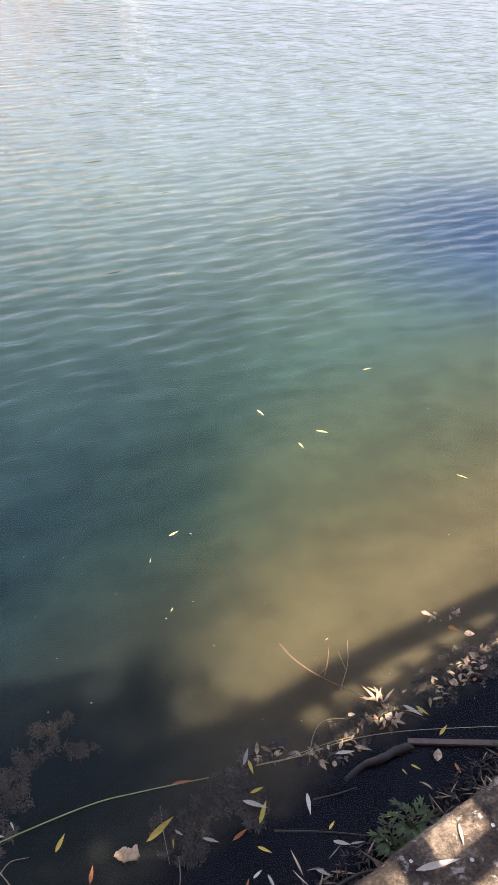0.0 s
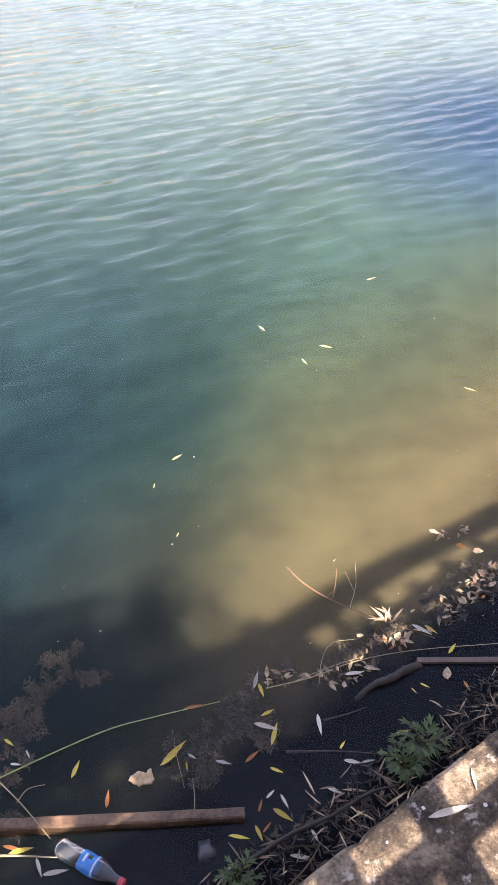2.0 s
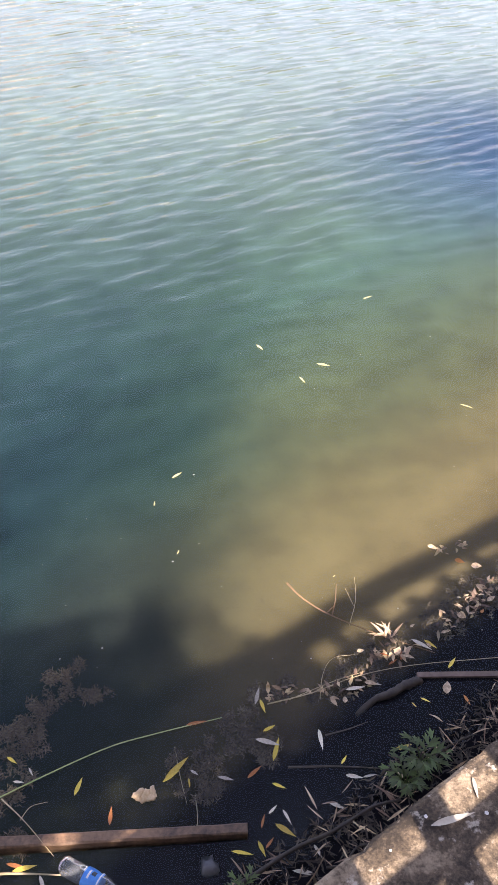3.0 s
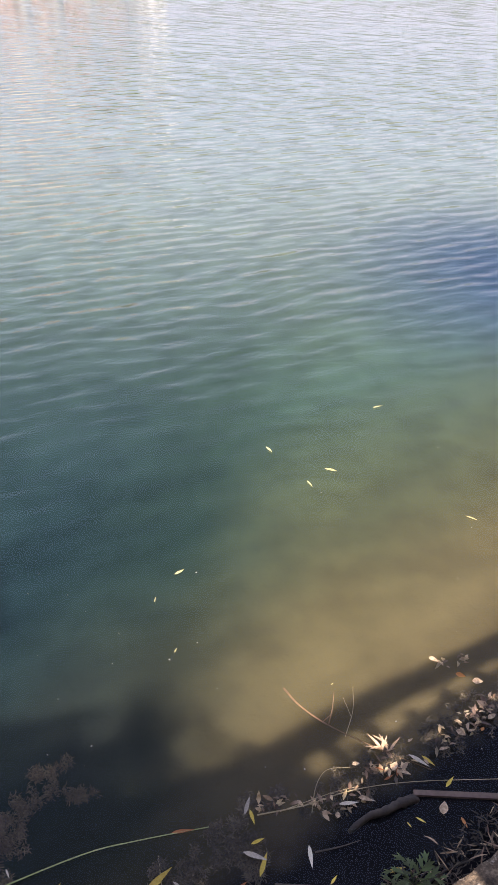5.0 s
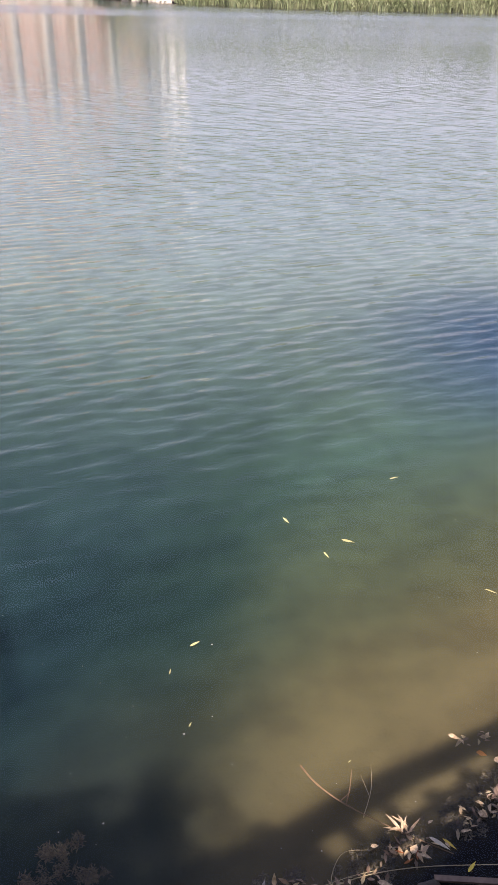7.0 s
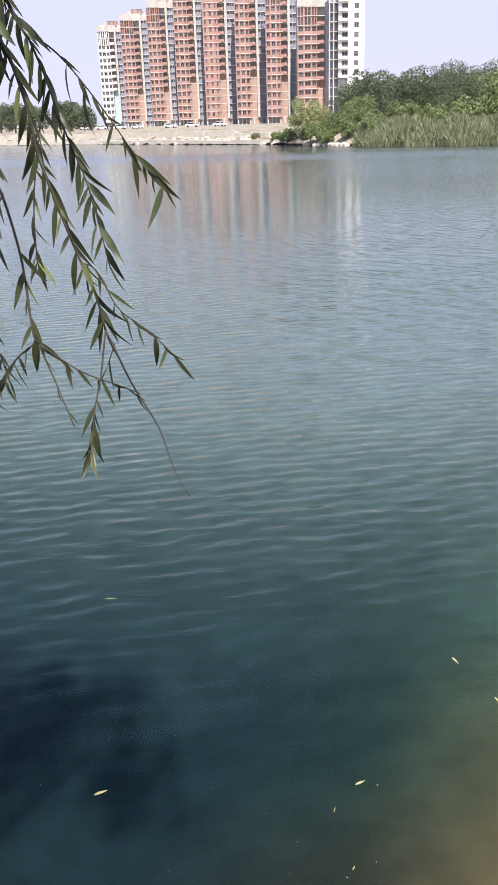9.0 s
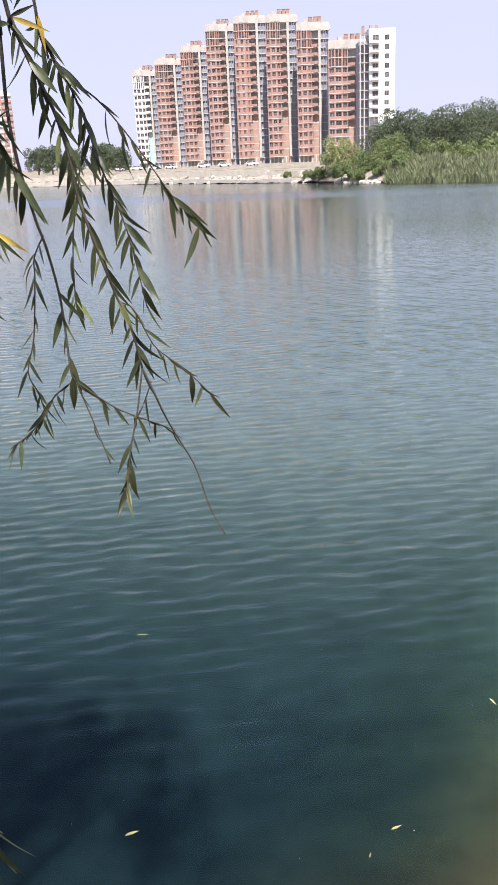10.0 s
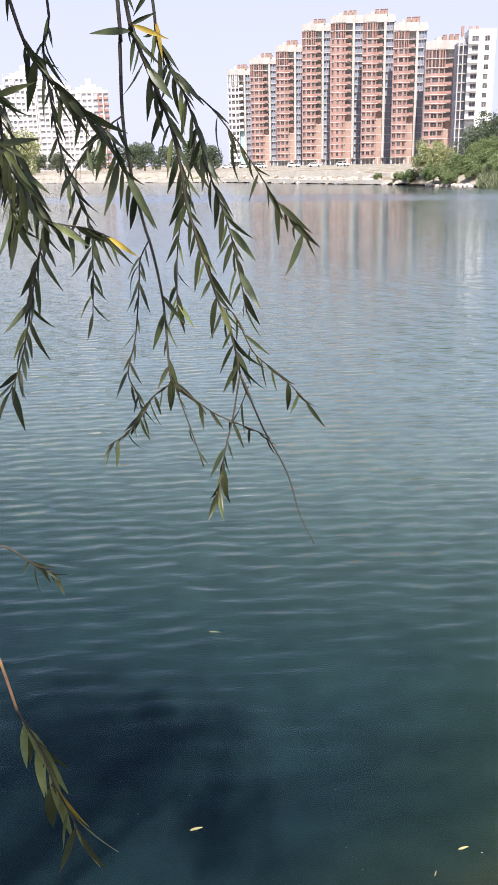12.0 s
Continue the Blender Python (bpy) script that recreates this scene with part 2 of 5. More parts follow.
def quay_material():
    """Old concrete: dirt in patches, pale crusts, pits and scratches."""
    m, n, l, p = nodes_of("worn_concrete")
    co = n.new("ShaderNodeTexCoord").outputs["Object"]
    dirt, grit, crust = noise_node(n, l, co, 11, 8, 0.7), noise_node(n, l, co, 130, 5, 0.7), noise_node(n, l, co, 26, 6, 0.65)
    base = ramp(n, l, math_node(n, l, "ADD", math_node(n, l, "MULTIPLY", dirt, 0.7), math_node(n, l, "MULTIPLY", grit, 0.3)), [(0.42, (0.026, 0.019, 0.012)), (0.51, (0.1, 0.073, 0.046)), (0.62, (0.31, 0.24, 0.16))])
    pale = ramp(n, l, crust, [(0.6, (0, 0, 0)), (0.67, (1, 1, 1))])
    mx = n.new("ShaderNodeMix")
    mx.data_type = "RGBA"
    l.new(math_node(n, l, "MULTIPLY", pale, 0.65), mx.inputs[0])
    l.new(base, mx.inputs[6])
    mx.inputs[7].default_value = (0.6, 0.53, 0.43, 1)
    l.new(mx.outputs[2], p.inputs["Base Color"])
    p.inputs["Roughness"].default_value = 0.93
    pit = n.new("ShaderNodeTexVoronoi")
    pit.inputs["Scale"].default_value = 38
    l.new(co, pit.inputs["Vector"])
    spot = ramp(n, l, pit.outputs["Distance"], [(0.05, (0, 0, 0)), (0.16, (1, 1, 1))])
    b = n.new("ShaderNodeBump")
    b.inputs["Strength"].default_value, b.inputs["Distance"].default_value = 1.0, 0.012
    l.new(math_node(n, l, "ADD", math_node(n, l, "MULTIPLY", spot, 0.25), math_node(n, l, "ADD", math_node(n, l, "MULTIPLY", grit, 0.45), crust)), b.inputs["Height"])
    l.new(b.outputs[0], p.inputs["Normal"])
    return m


WATER, GROUND = water_material(), ground_material()
QUAY = quay_material()
PAVING = surf("paving_concrete", (0.11, 0.1, 0.085), (0.21, 0.19, 0.165), 1.5, 30, 0.9, 0.4)
FENCE_WOOD = surf("fence_wood", (0.16, 0.1, 0.06), (0.3, 0.2, 0.12), 4, 50, 0.8)
LOG_WOOD = surf("wet_pole_wood", (0.03, 0.018, 0.012), (0.24, 0.14, 0.075), 7, 60, 0.6, 0.7, 0.006)
DRIFT = surf("dark_driftwood", (0.018, 0.014, 0.011), (0.07, 0.052, 0.038), 12, 70, 0.7, 0.8)
PLANK = surf("pink_grey_plank", (0.09, 0.06, 0.045), (0.2, 0.135, 0.1), 6, 60, 0.7)
STALK = surf("green_reed_stem", (0.22, 0.3, 0.08), (0.42, 0.46, 0.2), 8, 60, 0.5)
TWIG = surf("twig_bark", (0.09, 0.052, 0.026), (0.22, 0.13, 0.06), 20, 90, 0.7)
STRAW = surf("dead_straw", (0.28, 0.22, 0.12), (0.45, 0.37, 0.22), 20, 90, 0.8)
LEAF_YELLOW = surf("yellow_leaf", (0.55, 0.36, 0.03), (0.75, 0.6, 0.12), 15, 90, 0.5, 0.2, 0.002, vary=0.3, through_light=0.25)
LEAF_BROWN = surf("brown_leaf", (0.3, 0.1, 0.025), (0.5, 0.2, 0.06), 15, 90, 0.6, 0.2, 0.002, vary=0.3, through_light=0.2)
LEAF_PALE = surf("pale_dead_leaf", (0.4, 0.34, 0.25), (0.68, 0.62, 0.5), 15, 90, 0.6, 0.2, 0.002, vary=0.3, through_light=0.2)
LEAF_STRAW = surf("straw_yellow_leaf", (0.36, 0.33, 0.12), (0.52, 0.48, 0.24), 15, 90, 0.5, 0.2, 0.002, vary=0.3, through_light=0.2)
LEAF_GREEN = surf("willow_leaf", (0.047, 0.06, 0.024), (0.094, 0.11, 0.047), 12, 80, 0.42, 0.2, 0.002, vary=0.35, through_light=0.3)
# olive leaf tone, raised so that it also paints sunlit leaves
LEAF_OLIVE_LIT = surf("olive_lit_leaf", (0.17, 0.2, 0.06), (0.31, 0.34, 0.14), 12, 80, 0.45, 0.2, 0.002, vary=0.3, through_light=0.5)
HERB = surf("herb_leaf", (0.05, 0.082, 0.022), (0.105, 0.145, 0.04), 12, 80, 0.5, 0.2, 0.002, vary=0.35, through_light=0.25)
LITTER = surf("leaf_litter", (0.01, 0.008, 0.006), (0.09, 0.064, 0.04), 5, 60, 0.75, 0.2, 0.003, vary=0.6, island=True)
LEAF_MIX = surf("faded_willow_leaf", (0.22, 0.19, 0.08), (0.5, 0.45, 0.28), 6, 60, 0.55, 0.2, 0.002, vary=0.5, island=True, through_light=0.2)
TORN = surf("torn_brown_leaf", (0.16, 0.085, 0.04), (0.66, 0.5, 0.33), 4, 40, 0.6, 0.2, 0.002, vary=0.75, island=True, through_light=0.2)
WEED = surf("drowned_weed", (0.04, 0.029, 0.019), (0.19, 0.138, 0.09), 6, 60, 0.8, 0.3, vary=0.45, island=True)
BARK = surf("willow_bark", (0.07, 0.05, 0.035), (0.22, 0.17, 0.12), 6, 40, 0.9, 1.0, 0.03)
SHOOT = surf("willow_shoot", (0.03, 0.026, 0.018), (0.07, 0.055, 0.032), 20, 90, 0.6)
SHOOT_RED = surf("red_willow_shoot", (0.25, 0.13, 0.05), (0.4, 0.24, 0.1), 20, 90, 0.6)
CROWN = surf("willow_crown_leaves", (0.05, 0.085, 0.022), (0.1, 0.15, 0.045), 2, 30, 0.5, 0, vary=0.4, island=True, through_light=0.25)
TREE_DARK = surf("far_tree_leaves", (0.06, 0.088, 0.045), (0.13, 0.16, 0.085), 0.6, 4, 0.6, 0, vary=0.5, island=True, through_light=0.2)
TREE_LIGHT = surf("far_willow_leaves", (0.22, 0.24, 0.08), (0.4, 0.41, 0.2), 0.6, 4, 0.6, 0, vary=0.4, island=True, through_light=0.2)
TREE_OLIVE = surf("far_scrub_leaves", (0.11, 0.155, 0.05), (0.21, 0.25, 0.1), 0.6, 4, 0.6, 0, vary=0.5, island=True, through_light=0.2)
REED = surf("reed_blades", (0.1, 0.125, 0.055), (0.26, 0.28, 0.15), 0.5, 5, 0.6, 0, vary=0.5, island=True, through_light=0.2)
BRICK = surf("pink_red_brick", (0.345, 0.2, 0.16), (0.46, 0.28, 0.235), 0.4, 5, 0.9, 0.2)
BRICK_ORANGE = surf("orange_brick", (0.38, 0.245, 0.19), (0.48, 0.325, 0.26), 0.4, 5, 0.9, 0.2)
CONCRETE = surf("raw_concrete", (0.45, 0.42, 0.39), (0.62, 0.59, 0.55), 0.4, 6, 0.9, 0.2)
CONCRETE_DARK = surf("grey_blockwork", (0.22, 0.235, 0.28), (0.36, 0.37, 0.42), 0.4, 6, 0.9, 0.2)
WINDOW_FRAME = surf("grey_window_frame", (0.3, 0.27, 0.26), (0.42, 0.38, 0.36), 0.6, 6, 0.6, 0)
PARAPET = surf("pale_cast_concrete", (0.42, 0.39, 0.35), (0.56, 0.52, 0.47), 0.5, 5, 0.9, 0.2)
FLUE = surf("brown_brick", (0.3, 0.19, 0.15), (0.42, 0.28, 0.23), 0.6, 6, 0.9, 0.2)
RENDER_WHITE = surf("white_render", (0.7, 0.7, 0.69), (0.82, 0.82, 0.8), 0.2, 4, 0.85, 0.1)
TURQUOISE = surf("turquoise_panel", (0.35, 0.58, 0.62), (0.45, 0.68, 0.7), 0.4, 5, 0.7, 0.1)
PALE_WALL = surf("pale_cream_wall", (0.56, 0.53, 0.51), (0.7, 0.67, 0.64), 0.2, 4, 0.85, 0.1)
# interior tone lightened: the distance haze is in the colour
INSIDE = surf("hazed_bare_interior", (0.33, 0.31, 0.3), (0.45, 0.43, 0.42), 0.4, 5, 0.95, 0)
PANE = surf("dark_window_glass", (0.06, 0.055, 0.055), (0.16, 0.145, 0.14), 0.5, 4, 0.15, 0, vary=0.6)
# panes paled to paint the haze over the far blocks
PANE_PALE = surf("hazed_window_glass", (0.34, 0.35, 0.37), (0.56, 0.56, 0.57), 0.5, 4, 0.25, 0, vary=0.5)
SHORE_WALL = surf("shore_wall_concrete", (0.42, 0.38, 0.31), (0.6, 0.56, 0.48), 0.5, 5, 0.95, 0.6, 0.05)
ROCK = surf("pale_rock", (0.35, 0.31, 0.25), (0.62, 0.57, 0.48), 1.5, 12, 0.95, 0.7, 0.05, vary=0.3)
FOAM = surf("crumbled_foam", (0.46, 0.31, 0.16), (0.66, 0.5, 0.31), 30, 120, 0.9, 0.8, 0.006)
FLECK = surf("pale_fleck", (0.18, 0.18, 0.16), (0.34, 0.34, 0.31), 30, 90, 0.7, 0)
LIME = surf("bird_lime", (0.55, 0.53, 0.49), (0.75, 0.73, 0.7), 40, 150, 0.9, 0.6, 0.003)
PLASTIC = glass_material("clear_plastic", (0.72, 0.75, 0.77))
LABEL_BLUE = surf("blue_wrapper", (0.02, 0.16, 0.5), (0.06, 0.3, 0.68), 25, 120, 0.35, 0.3, 0.002)
CAP_RED = surf("red_cap", (0.5, 0.04, 0.06), (0.6, 0.08, 0.09), 25, 120, 0.4, 0)
CAR_WHITE = surf("white_car_paint", (0.72, 0.72, 0.72), (0.8, 0.8, 0.8), 0.5, 5, 0.3, 0)
CAR_GLASS = surf("car_glass", (0.03, 0.035, 0.04), (0.05, 0.055, 0.06), 0.5, 5, 0.1, 0)
TYRE = surf("tyre_rubber", (0.02, 0.02, 0.02), (0.04, 0.04, 0.04), 3, 40, 0.8, 0)

# ---- mesh helpers ----


def geo():
    return ([], [], [])


def add(g, verts, faces, m=0):
    k = len(g[0])
    g[0].extend(tuple(v) for v in verts)
    g[1].extend(tuple(k + i for i in f) for f in faces)
    g[2].extend([m] * len(faces))


BOX_FACES = [(0, 3, 2, 1), (4, 5, 6, 7), (0, 1, 5, 4), (1, 2, 6, 5), (2, 3, 7, 6), (3, 0, 4, 7)]


def box(g, x0, y0, z0, x1, y1, z1, m=0):
    add(g, [(x0, y0, z0), (x1, y0, z0), (x1, y1, z0), (x0, y1, z0), (x0, y0, z1), (x1, y0, z1), (x1, y1, z1), (x0, y1, z1)], BOX_FACES, m)


def slab(g, a, b, thick, z0, z1, m=0):
    """An upright panel whose front runs from a to b in plan, thick to its back (the left of a to b)."""
    d = Vector((b[0] - a[0], b[1] - a[1])).normalized()
    o = Vector((-d.y, d.x)) * thick
    q = [a, b, (b[0] + o.x, b[1] + o.y), (a[0] + o.x, a[1] + o.y)]
    add(g, [(x, y, z0) for x, y in q] + [(x, y, z1) for x, y in q], BOX_FACES, m)


def tube(g, pts, r0, r1, sides=6, m=0, bumpy=0.0):
    """A tapered round stem along the points, closed at both ends."""
    pts = [Vector(p) for p in pts]
    rings = []
    for i, p in enumerate(pts):
        d = (pts[min(i + 1, len(pts) - 1)] - pts[max(i - 1, 0)]).normalized()
        u = d.cross(Vector((0.31, 0.17, 0.93)) if abs(d.z) < 0.9 else Vector((1, 0, 0))).normalized()
        v = d.cross(u)
        r = r0 + (r1 - r0) * i / (len(pts) - 1)
        rings.append([p + (u * math.cos(a) + v * math.sin(a)) * r * (1 + bumpy * (random.random() - 0.5)) for a in [2 * math.pi * k / sides for k in range(sides)]])
    verts = [q for ring in rings for q in ring]
    faces = [(i * sides + k, i * sides + (k + 1) % sides, (i + 1) * sides + (k + 1) % sides, (i + 1) * sides + k) for i in range(len(pts) - 1) for k in range(sides)]
    faces += [tuple(range(sides))[::-1], tuple(range((len(pts) - 1) * sides, len(pts) * sides))]
    add(g, verts, faces, m)


def curve(pts, steps=4):
    """A smooth line through the points."""
    p = [Vector(q) for q in pts]
    p = [p[0] * 2 - p[1]] + p + [p[-1] * 2 - p[-2]]
    out = []
    for i in range(1, len(p) - 2):
        for k in range(steps):
            t = k / steps
            out.append(0.5 * (2 * p[i] + (p[i + 1] - p[i - 1]) * t + (2 * p[i - 1] - 5 * p[i] + 4 * p[i + 1] - p[i + 2]) * t * t + (3 * p[i] - p[i - 1] - 3 * p[i + 1] + p[i + 2]) * t ** 3))
    return out + [p[-2]]


def mesh_of(name, g, mats, smooth=False):
    me = bpy.data.meshes.new(name)
    me.from_pydata(g[0], [], g[1])
    for m in mats:
        me.materials.append(m)
    me.polygons.foreach_set("material_index", g[2])
    if smooth:
        me.polygons.foreach_set("use_smooth", [True] * len(me.polygons))
    me.update()
    return me


def part(name, g, mats, parent, label="", smooth=False, local=True):
    """One mesh under a thing; local: its points are in the thing's own space, else in the world's."""
    ob = new(name, mesh_of(name, g, mats if isinstance(mats, (list, tuple)) else [mats], smooth))
    ob.parent = parent
    if not local and parent.type == "EMPTY":
        ob.matrix_parent_inverse = parent.matrix_basis.inverted()
    return tagged(ob, label)


def thing(name, g, mats, label, category, group="", kind="", smooth=False, origin=None):
    """A thing of one mesh, its points in the world's space, its origin at its base."""
    v = np.array(g[0])
    c = Vector(origin) if origin else Vector((v[:, 0].mean(), v[:, 1].mean(), v[:, 2].min()))
    g = ([(x - c.x, y - c.y, z - c.z) for x, y, z in g[0]], g[1], g[2])
    ob = new(name, mesh_of(name, g, mats if isinstance(mats, (list, tuple)) else [mats], smooth))
    ob.location = c
    return tagged(ob, label, category, group, kind)


def holder(name, m, label, category, group="", kind=""):
    ob = new(name)
    ob.matrix_basis = m
    ob.empty_display_size = 0.2
    return tagged(ob, label, category, group, kind)


def piece(name, me, parent, m):
    ob = new(name, me)
    ob.parent = parent
    ob.matrix_basis = m
    return ob


# ---- plan: the quay's edge line and the lake's shores ----
EDGE = Vector((0.72, 1.04))
ALONG = Vector((0.838, 0.545))
OUT = Vector((-0.545, 0.838))
QUAY_Z = 1.45


def on_quay(u, s, z=0.0):
    p = EDGE + ALONG * u + OUT * s
    return Vector((p.x, p.y, z))


def far_shore(x):
    return float(np.interp(x, [-600, -300, -115, -60, -20, -8, 4, 30, 80, 200, 600], [380, 262, 176, 154, 120, 105, 98.5, 97, 99, 120, 160]))


def ground_height(x, y):
    s = (x - EDGE.x) * OUT.x + (y - EDGE.y) * OUT.y
    if s < -0.35:
        return 1.36
    step = min(1, max(0, (s - 1.0) / 0.7))
    bed = -0.2 * s - 0.12 * step * step * (3 - 2 * step) if s < 4.9 else -1.1 + 0.04 * min(s - 4.9, 4)
    # hollow added in the bed under the painted shade off the quay's near end
    hollow = min(1, max(0, (0.55 - (x - 0.17 * (y - 2.5))) / 2.5))
    open_lake = min(1, max(0, (y - 6.0) / 9.0))
    bed -= 0.35 * hollow * hollow * (3 - 2 * hollow) * min(1, max(0, (s - 0.75) / 0.5)) * (1 - open_lake * open_lake * (3 - 2 * open_lake))
    wob = noise.noise((x * 3, y * 3, 0)) * 0.006 + noise.noise((x * 11, y * 11, 3)) * 0.004
    z = max(bed, 0.12 - 0.26 * s - 2.0 * max(0, s - 0.6)) + wob * min(1, 0.5 + s)
    f = y - far_shore(x)
    if f > -12:
        land = float(np.interp(f, [-12, -6, 0, 1.0, 3.5, 8, 3000], [-1.2, -0.9, -0.02, 0.35, 1.3, 1.6, 1.4]))
        z = max(z, land + noise.noise((x * 0.25, y * 0.25, 7)) * 0.12 * min(1, max(0, f / 4)))
    return z


def axis_steps(dense, mid, limit):
    """Grid lines: fine ones, then widening ones up to a coarse stretch, then out to the limit."""
    a = list(np.arange(*dense))
    v, d = a[-1], dense[2]
    while v < limit:
        d = min(d * 1.12, mid) if v < 200 else d * 1.25
        v += d
        a.append(v)
    return a


def make_ground():
    ys = [-y for y in axis_steps((0.0, 0.6, 0.3), 6, 2500)][::-1][:-1] + axis_steps((0.0, 6.0, 0.08), 2.4, 3500)
    xr = axis_steps((0.0, 4.0, 0.09), 3.2, 3000)
    xs = [-x for x in xr][::-1][:-1] + xr
    g = geo()
    for y in ys:
        for x in xs:
            g[0].append((x, y, ground_height(x, y)))
    w = len(xs)
    for j in range(len(ys) - 1):
        for i in range(w - 1):
            g[1].append((j * w + i, j * w + i + 1, (j + 1) * w + i + 1, (j + 1) * w + i))
    g[2].extend([0] * len(g[1]))
    thing("ground", g, GROUND, "silty lake bed with painted shade, rising to dusty earth banks", "ground", kind="structure", smooth=True, origin=(0, 0, 0))


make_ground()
g = geo()
wx = axis_steps((0.0, 12.0, 0.5), 20, 700)
wx = [-x for x in wx][::-1][:-1] + wx
wy = [-y for y in axis_steps((0.0, 2.0, 0.5), 20, 120)][::-1][:-1] + axis_steps((0.0, 16.0, 0.5), 8, 480)
add(g, [(x, y, 0) for y in wy for x in wx], [(j * len(wx) + i, j * len(wx) + i + 1, (j + 1) * len(wx) + i + 1, (j + 1) * len(wx) + i) for j in range(len(wy) - 1) for i in range(len(wx) - 1)])
thing("water", g, WATER, "rippled murky green lake water in sun and shade", "water", kind="structure", origin=(0, 0, 0))


def make_quay():
    """The quay's top and face, its front edge worn and chipped."""
    us = list(np.arange(-60, -3, 3.0)) + list(np.arange(-3, 3.4, 0.03)) + list(np.arange(3.4, 120, 4.0))
    prof = [(-0.75, 0.0), (-0.5, 0.0), (-0.4, 0.0), (-0.3, 0.0), (-0.22, 0.0), (-0.15, 0.0), (-0.09, 0.0), (-0.04, 0.0), (-0.012, -0.003), (-0.002, -0.012), (0.0, -0.05), (0.0, -0.14), (0.0, -0.4), (0.02, -1.0), (0.03, -1.9)]
    g = geo()
    for u in us:
        for k, (s, z) in enumerate(prof):
            q = on_quay(u, s)
            chip = 0.7 * noise.noise((u * 9, s * 9, z * 6)) + 0.7 * noise.noise((u * 27, s * 27, z * 14))
            near = max(0, 1 - abs(k - 8.5) / 3.5)
            s2 = s - max(0, chip) * 0.013 * near if k > 3 else s
            z2 = QUAY_Z + z - max(0, chip) * 0.02 * near + 0.003 * chip * (0 < k < 8)
            q = on_quay(u, s2, z2)
            g[0].append(tuple(q))
    w = len(prof)
    for j in range(len(us) - 1):
        for i in range(w - 1):
            g[1].append((j * w + i, (j + 1) * w + i, (j + 1) * w + i + 1, j * w + i + 1))
    g[2].extend([0] * len(g[1]))
    thing("quay_wall", g, QUAY, "worn chipped concrete quay edge above the water", "quay wall", kind="structure", origin=tuple(on_quay(0, 0, 0)))
    g = geo()
    a, b, c, d = on_quay(-60, -0.75), on_quay(120, -0.75), on_quay(120, -9), on_quay(-60, -9)
    add(g, [(q.x, q.y, z) for z in (1.2, QUAY_Z - 0.004) for q in (d, c, b, a)], BOX_FACES)
    thing("pavement", g, PAVING, "grey concrete promenade behind the quay edge", "pavement", kind="structure")


make_quay()


def make_fence():
    """A wooden lattice screen behind the quay edge; its shade lies on the concrete and the water."""
    f = holder("lattice_fence", Matrix.LocRotScale(on_quay(0, -0.75, QUAY_Z - 0.01), Euler((0, 0, math.atan2(ALONG.y, ALONG.x))), None), "brown wooden lattice fence with added shade boards on the promenade", "fence")
    lo, hi, top = -4.5, 5.1, 1.7
    for k in range(5):
        g = geo()
        x = lo + (hi - lo) * k / 4
        box(g, x - 0.05, -0.05, 0, x + 0.05, 0.05, top + 0.01 if x < 0.9 else top - 0.3)
        part("post", g, FENCE_WOOD, f)
    up, short, across = geo(), geo(), geo()
    box(up, -0.039, -0.012, 0, 0.039, 0.008, top - 0.12)
    box(short, -0.039, -0.012, 0, 0.039, 0.008, top - 0.4)
    box(across, lo, 0.009, -0.033, hi, 0.029, 0.033)
    mu, ms, ma = mesh_of("upright_slat", up, [FENCE_WOOD]), mesh_of("upright_slat", short, [FENCE_WOOD]), mesh_of("cross_slat", across, [FENCE_WOOD])
    x = -0.0125 - 19 * 0.225
    while x < hi - 0.1:
        piece("upright_slat", mu if x < 1.1 else ms, f, pose(x, 0, 0.05))
        x += 0.225
    for k in range(7):
        piece("cross_slat", ma, f, pose(0, 0, 0.03 + 0.235 * k))
    # the top rail falls on the right to fit the edge of its shade
    for x0, x1, t0, t1 in ((lo, 0.9, top, top), (0.904, 2.9, top, top - 0.28), (2.904, hi, top - 0.28, top - 0.28)):
        g = geo()
        d = 0.2
        add(g, [(x0, -0.03, t0 - d), (x1, -0.03, t1 - d), (x1, -0.013, t1 - d), (x0, -0.013, t0 - d), (x0, -0.03, t0), (x1, -0.03, t1), (x1, -0.013, t1), (x0, -0.013, t0)], BOX_FACES)
        part("top_rail", g, FENCE_WOOD, f)
    # solid piece added to keep sun patches off the shallows
    g = geo()
    box(g, -0.35, -0.03, 1.19, 0.5, -0.013, top - 0.204)
    part("shade_board", g, FENCE_WOOD, f)
    # sloping piece added out of view to cast a standing person's shade
    g = geo()
    add(g, [(-0.75, -0.03, top + 0.004), (0.2, -0.03, top + 0.004), (0.2, -0.013, top + 0.004), (-0.75, -0.013, top + 0.004), (-0.75, -0.03, top + 0.28), (0.2, -0.03, top + 0.03), (0.2, -0.013, top + 0.03), (-0.75, -0.013, top + 0.28)], BOX_FACES)
    part("panel", g, FENCE_WOOD, f)


make_fence()

# ---- the far shore: towers under construction ----
STOREY = 3.06


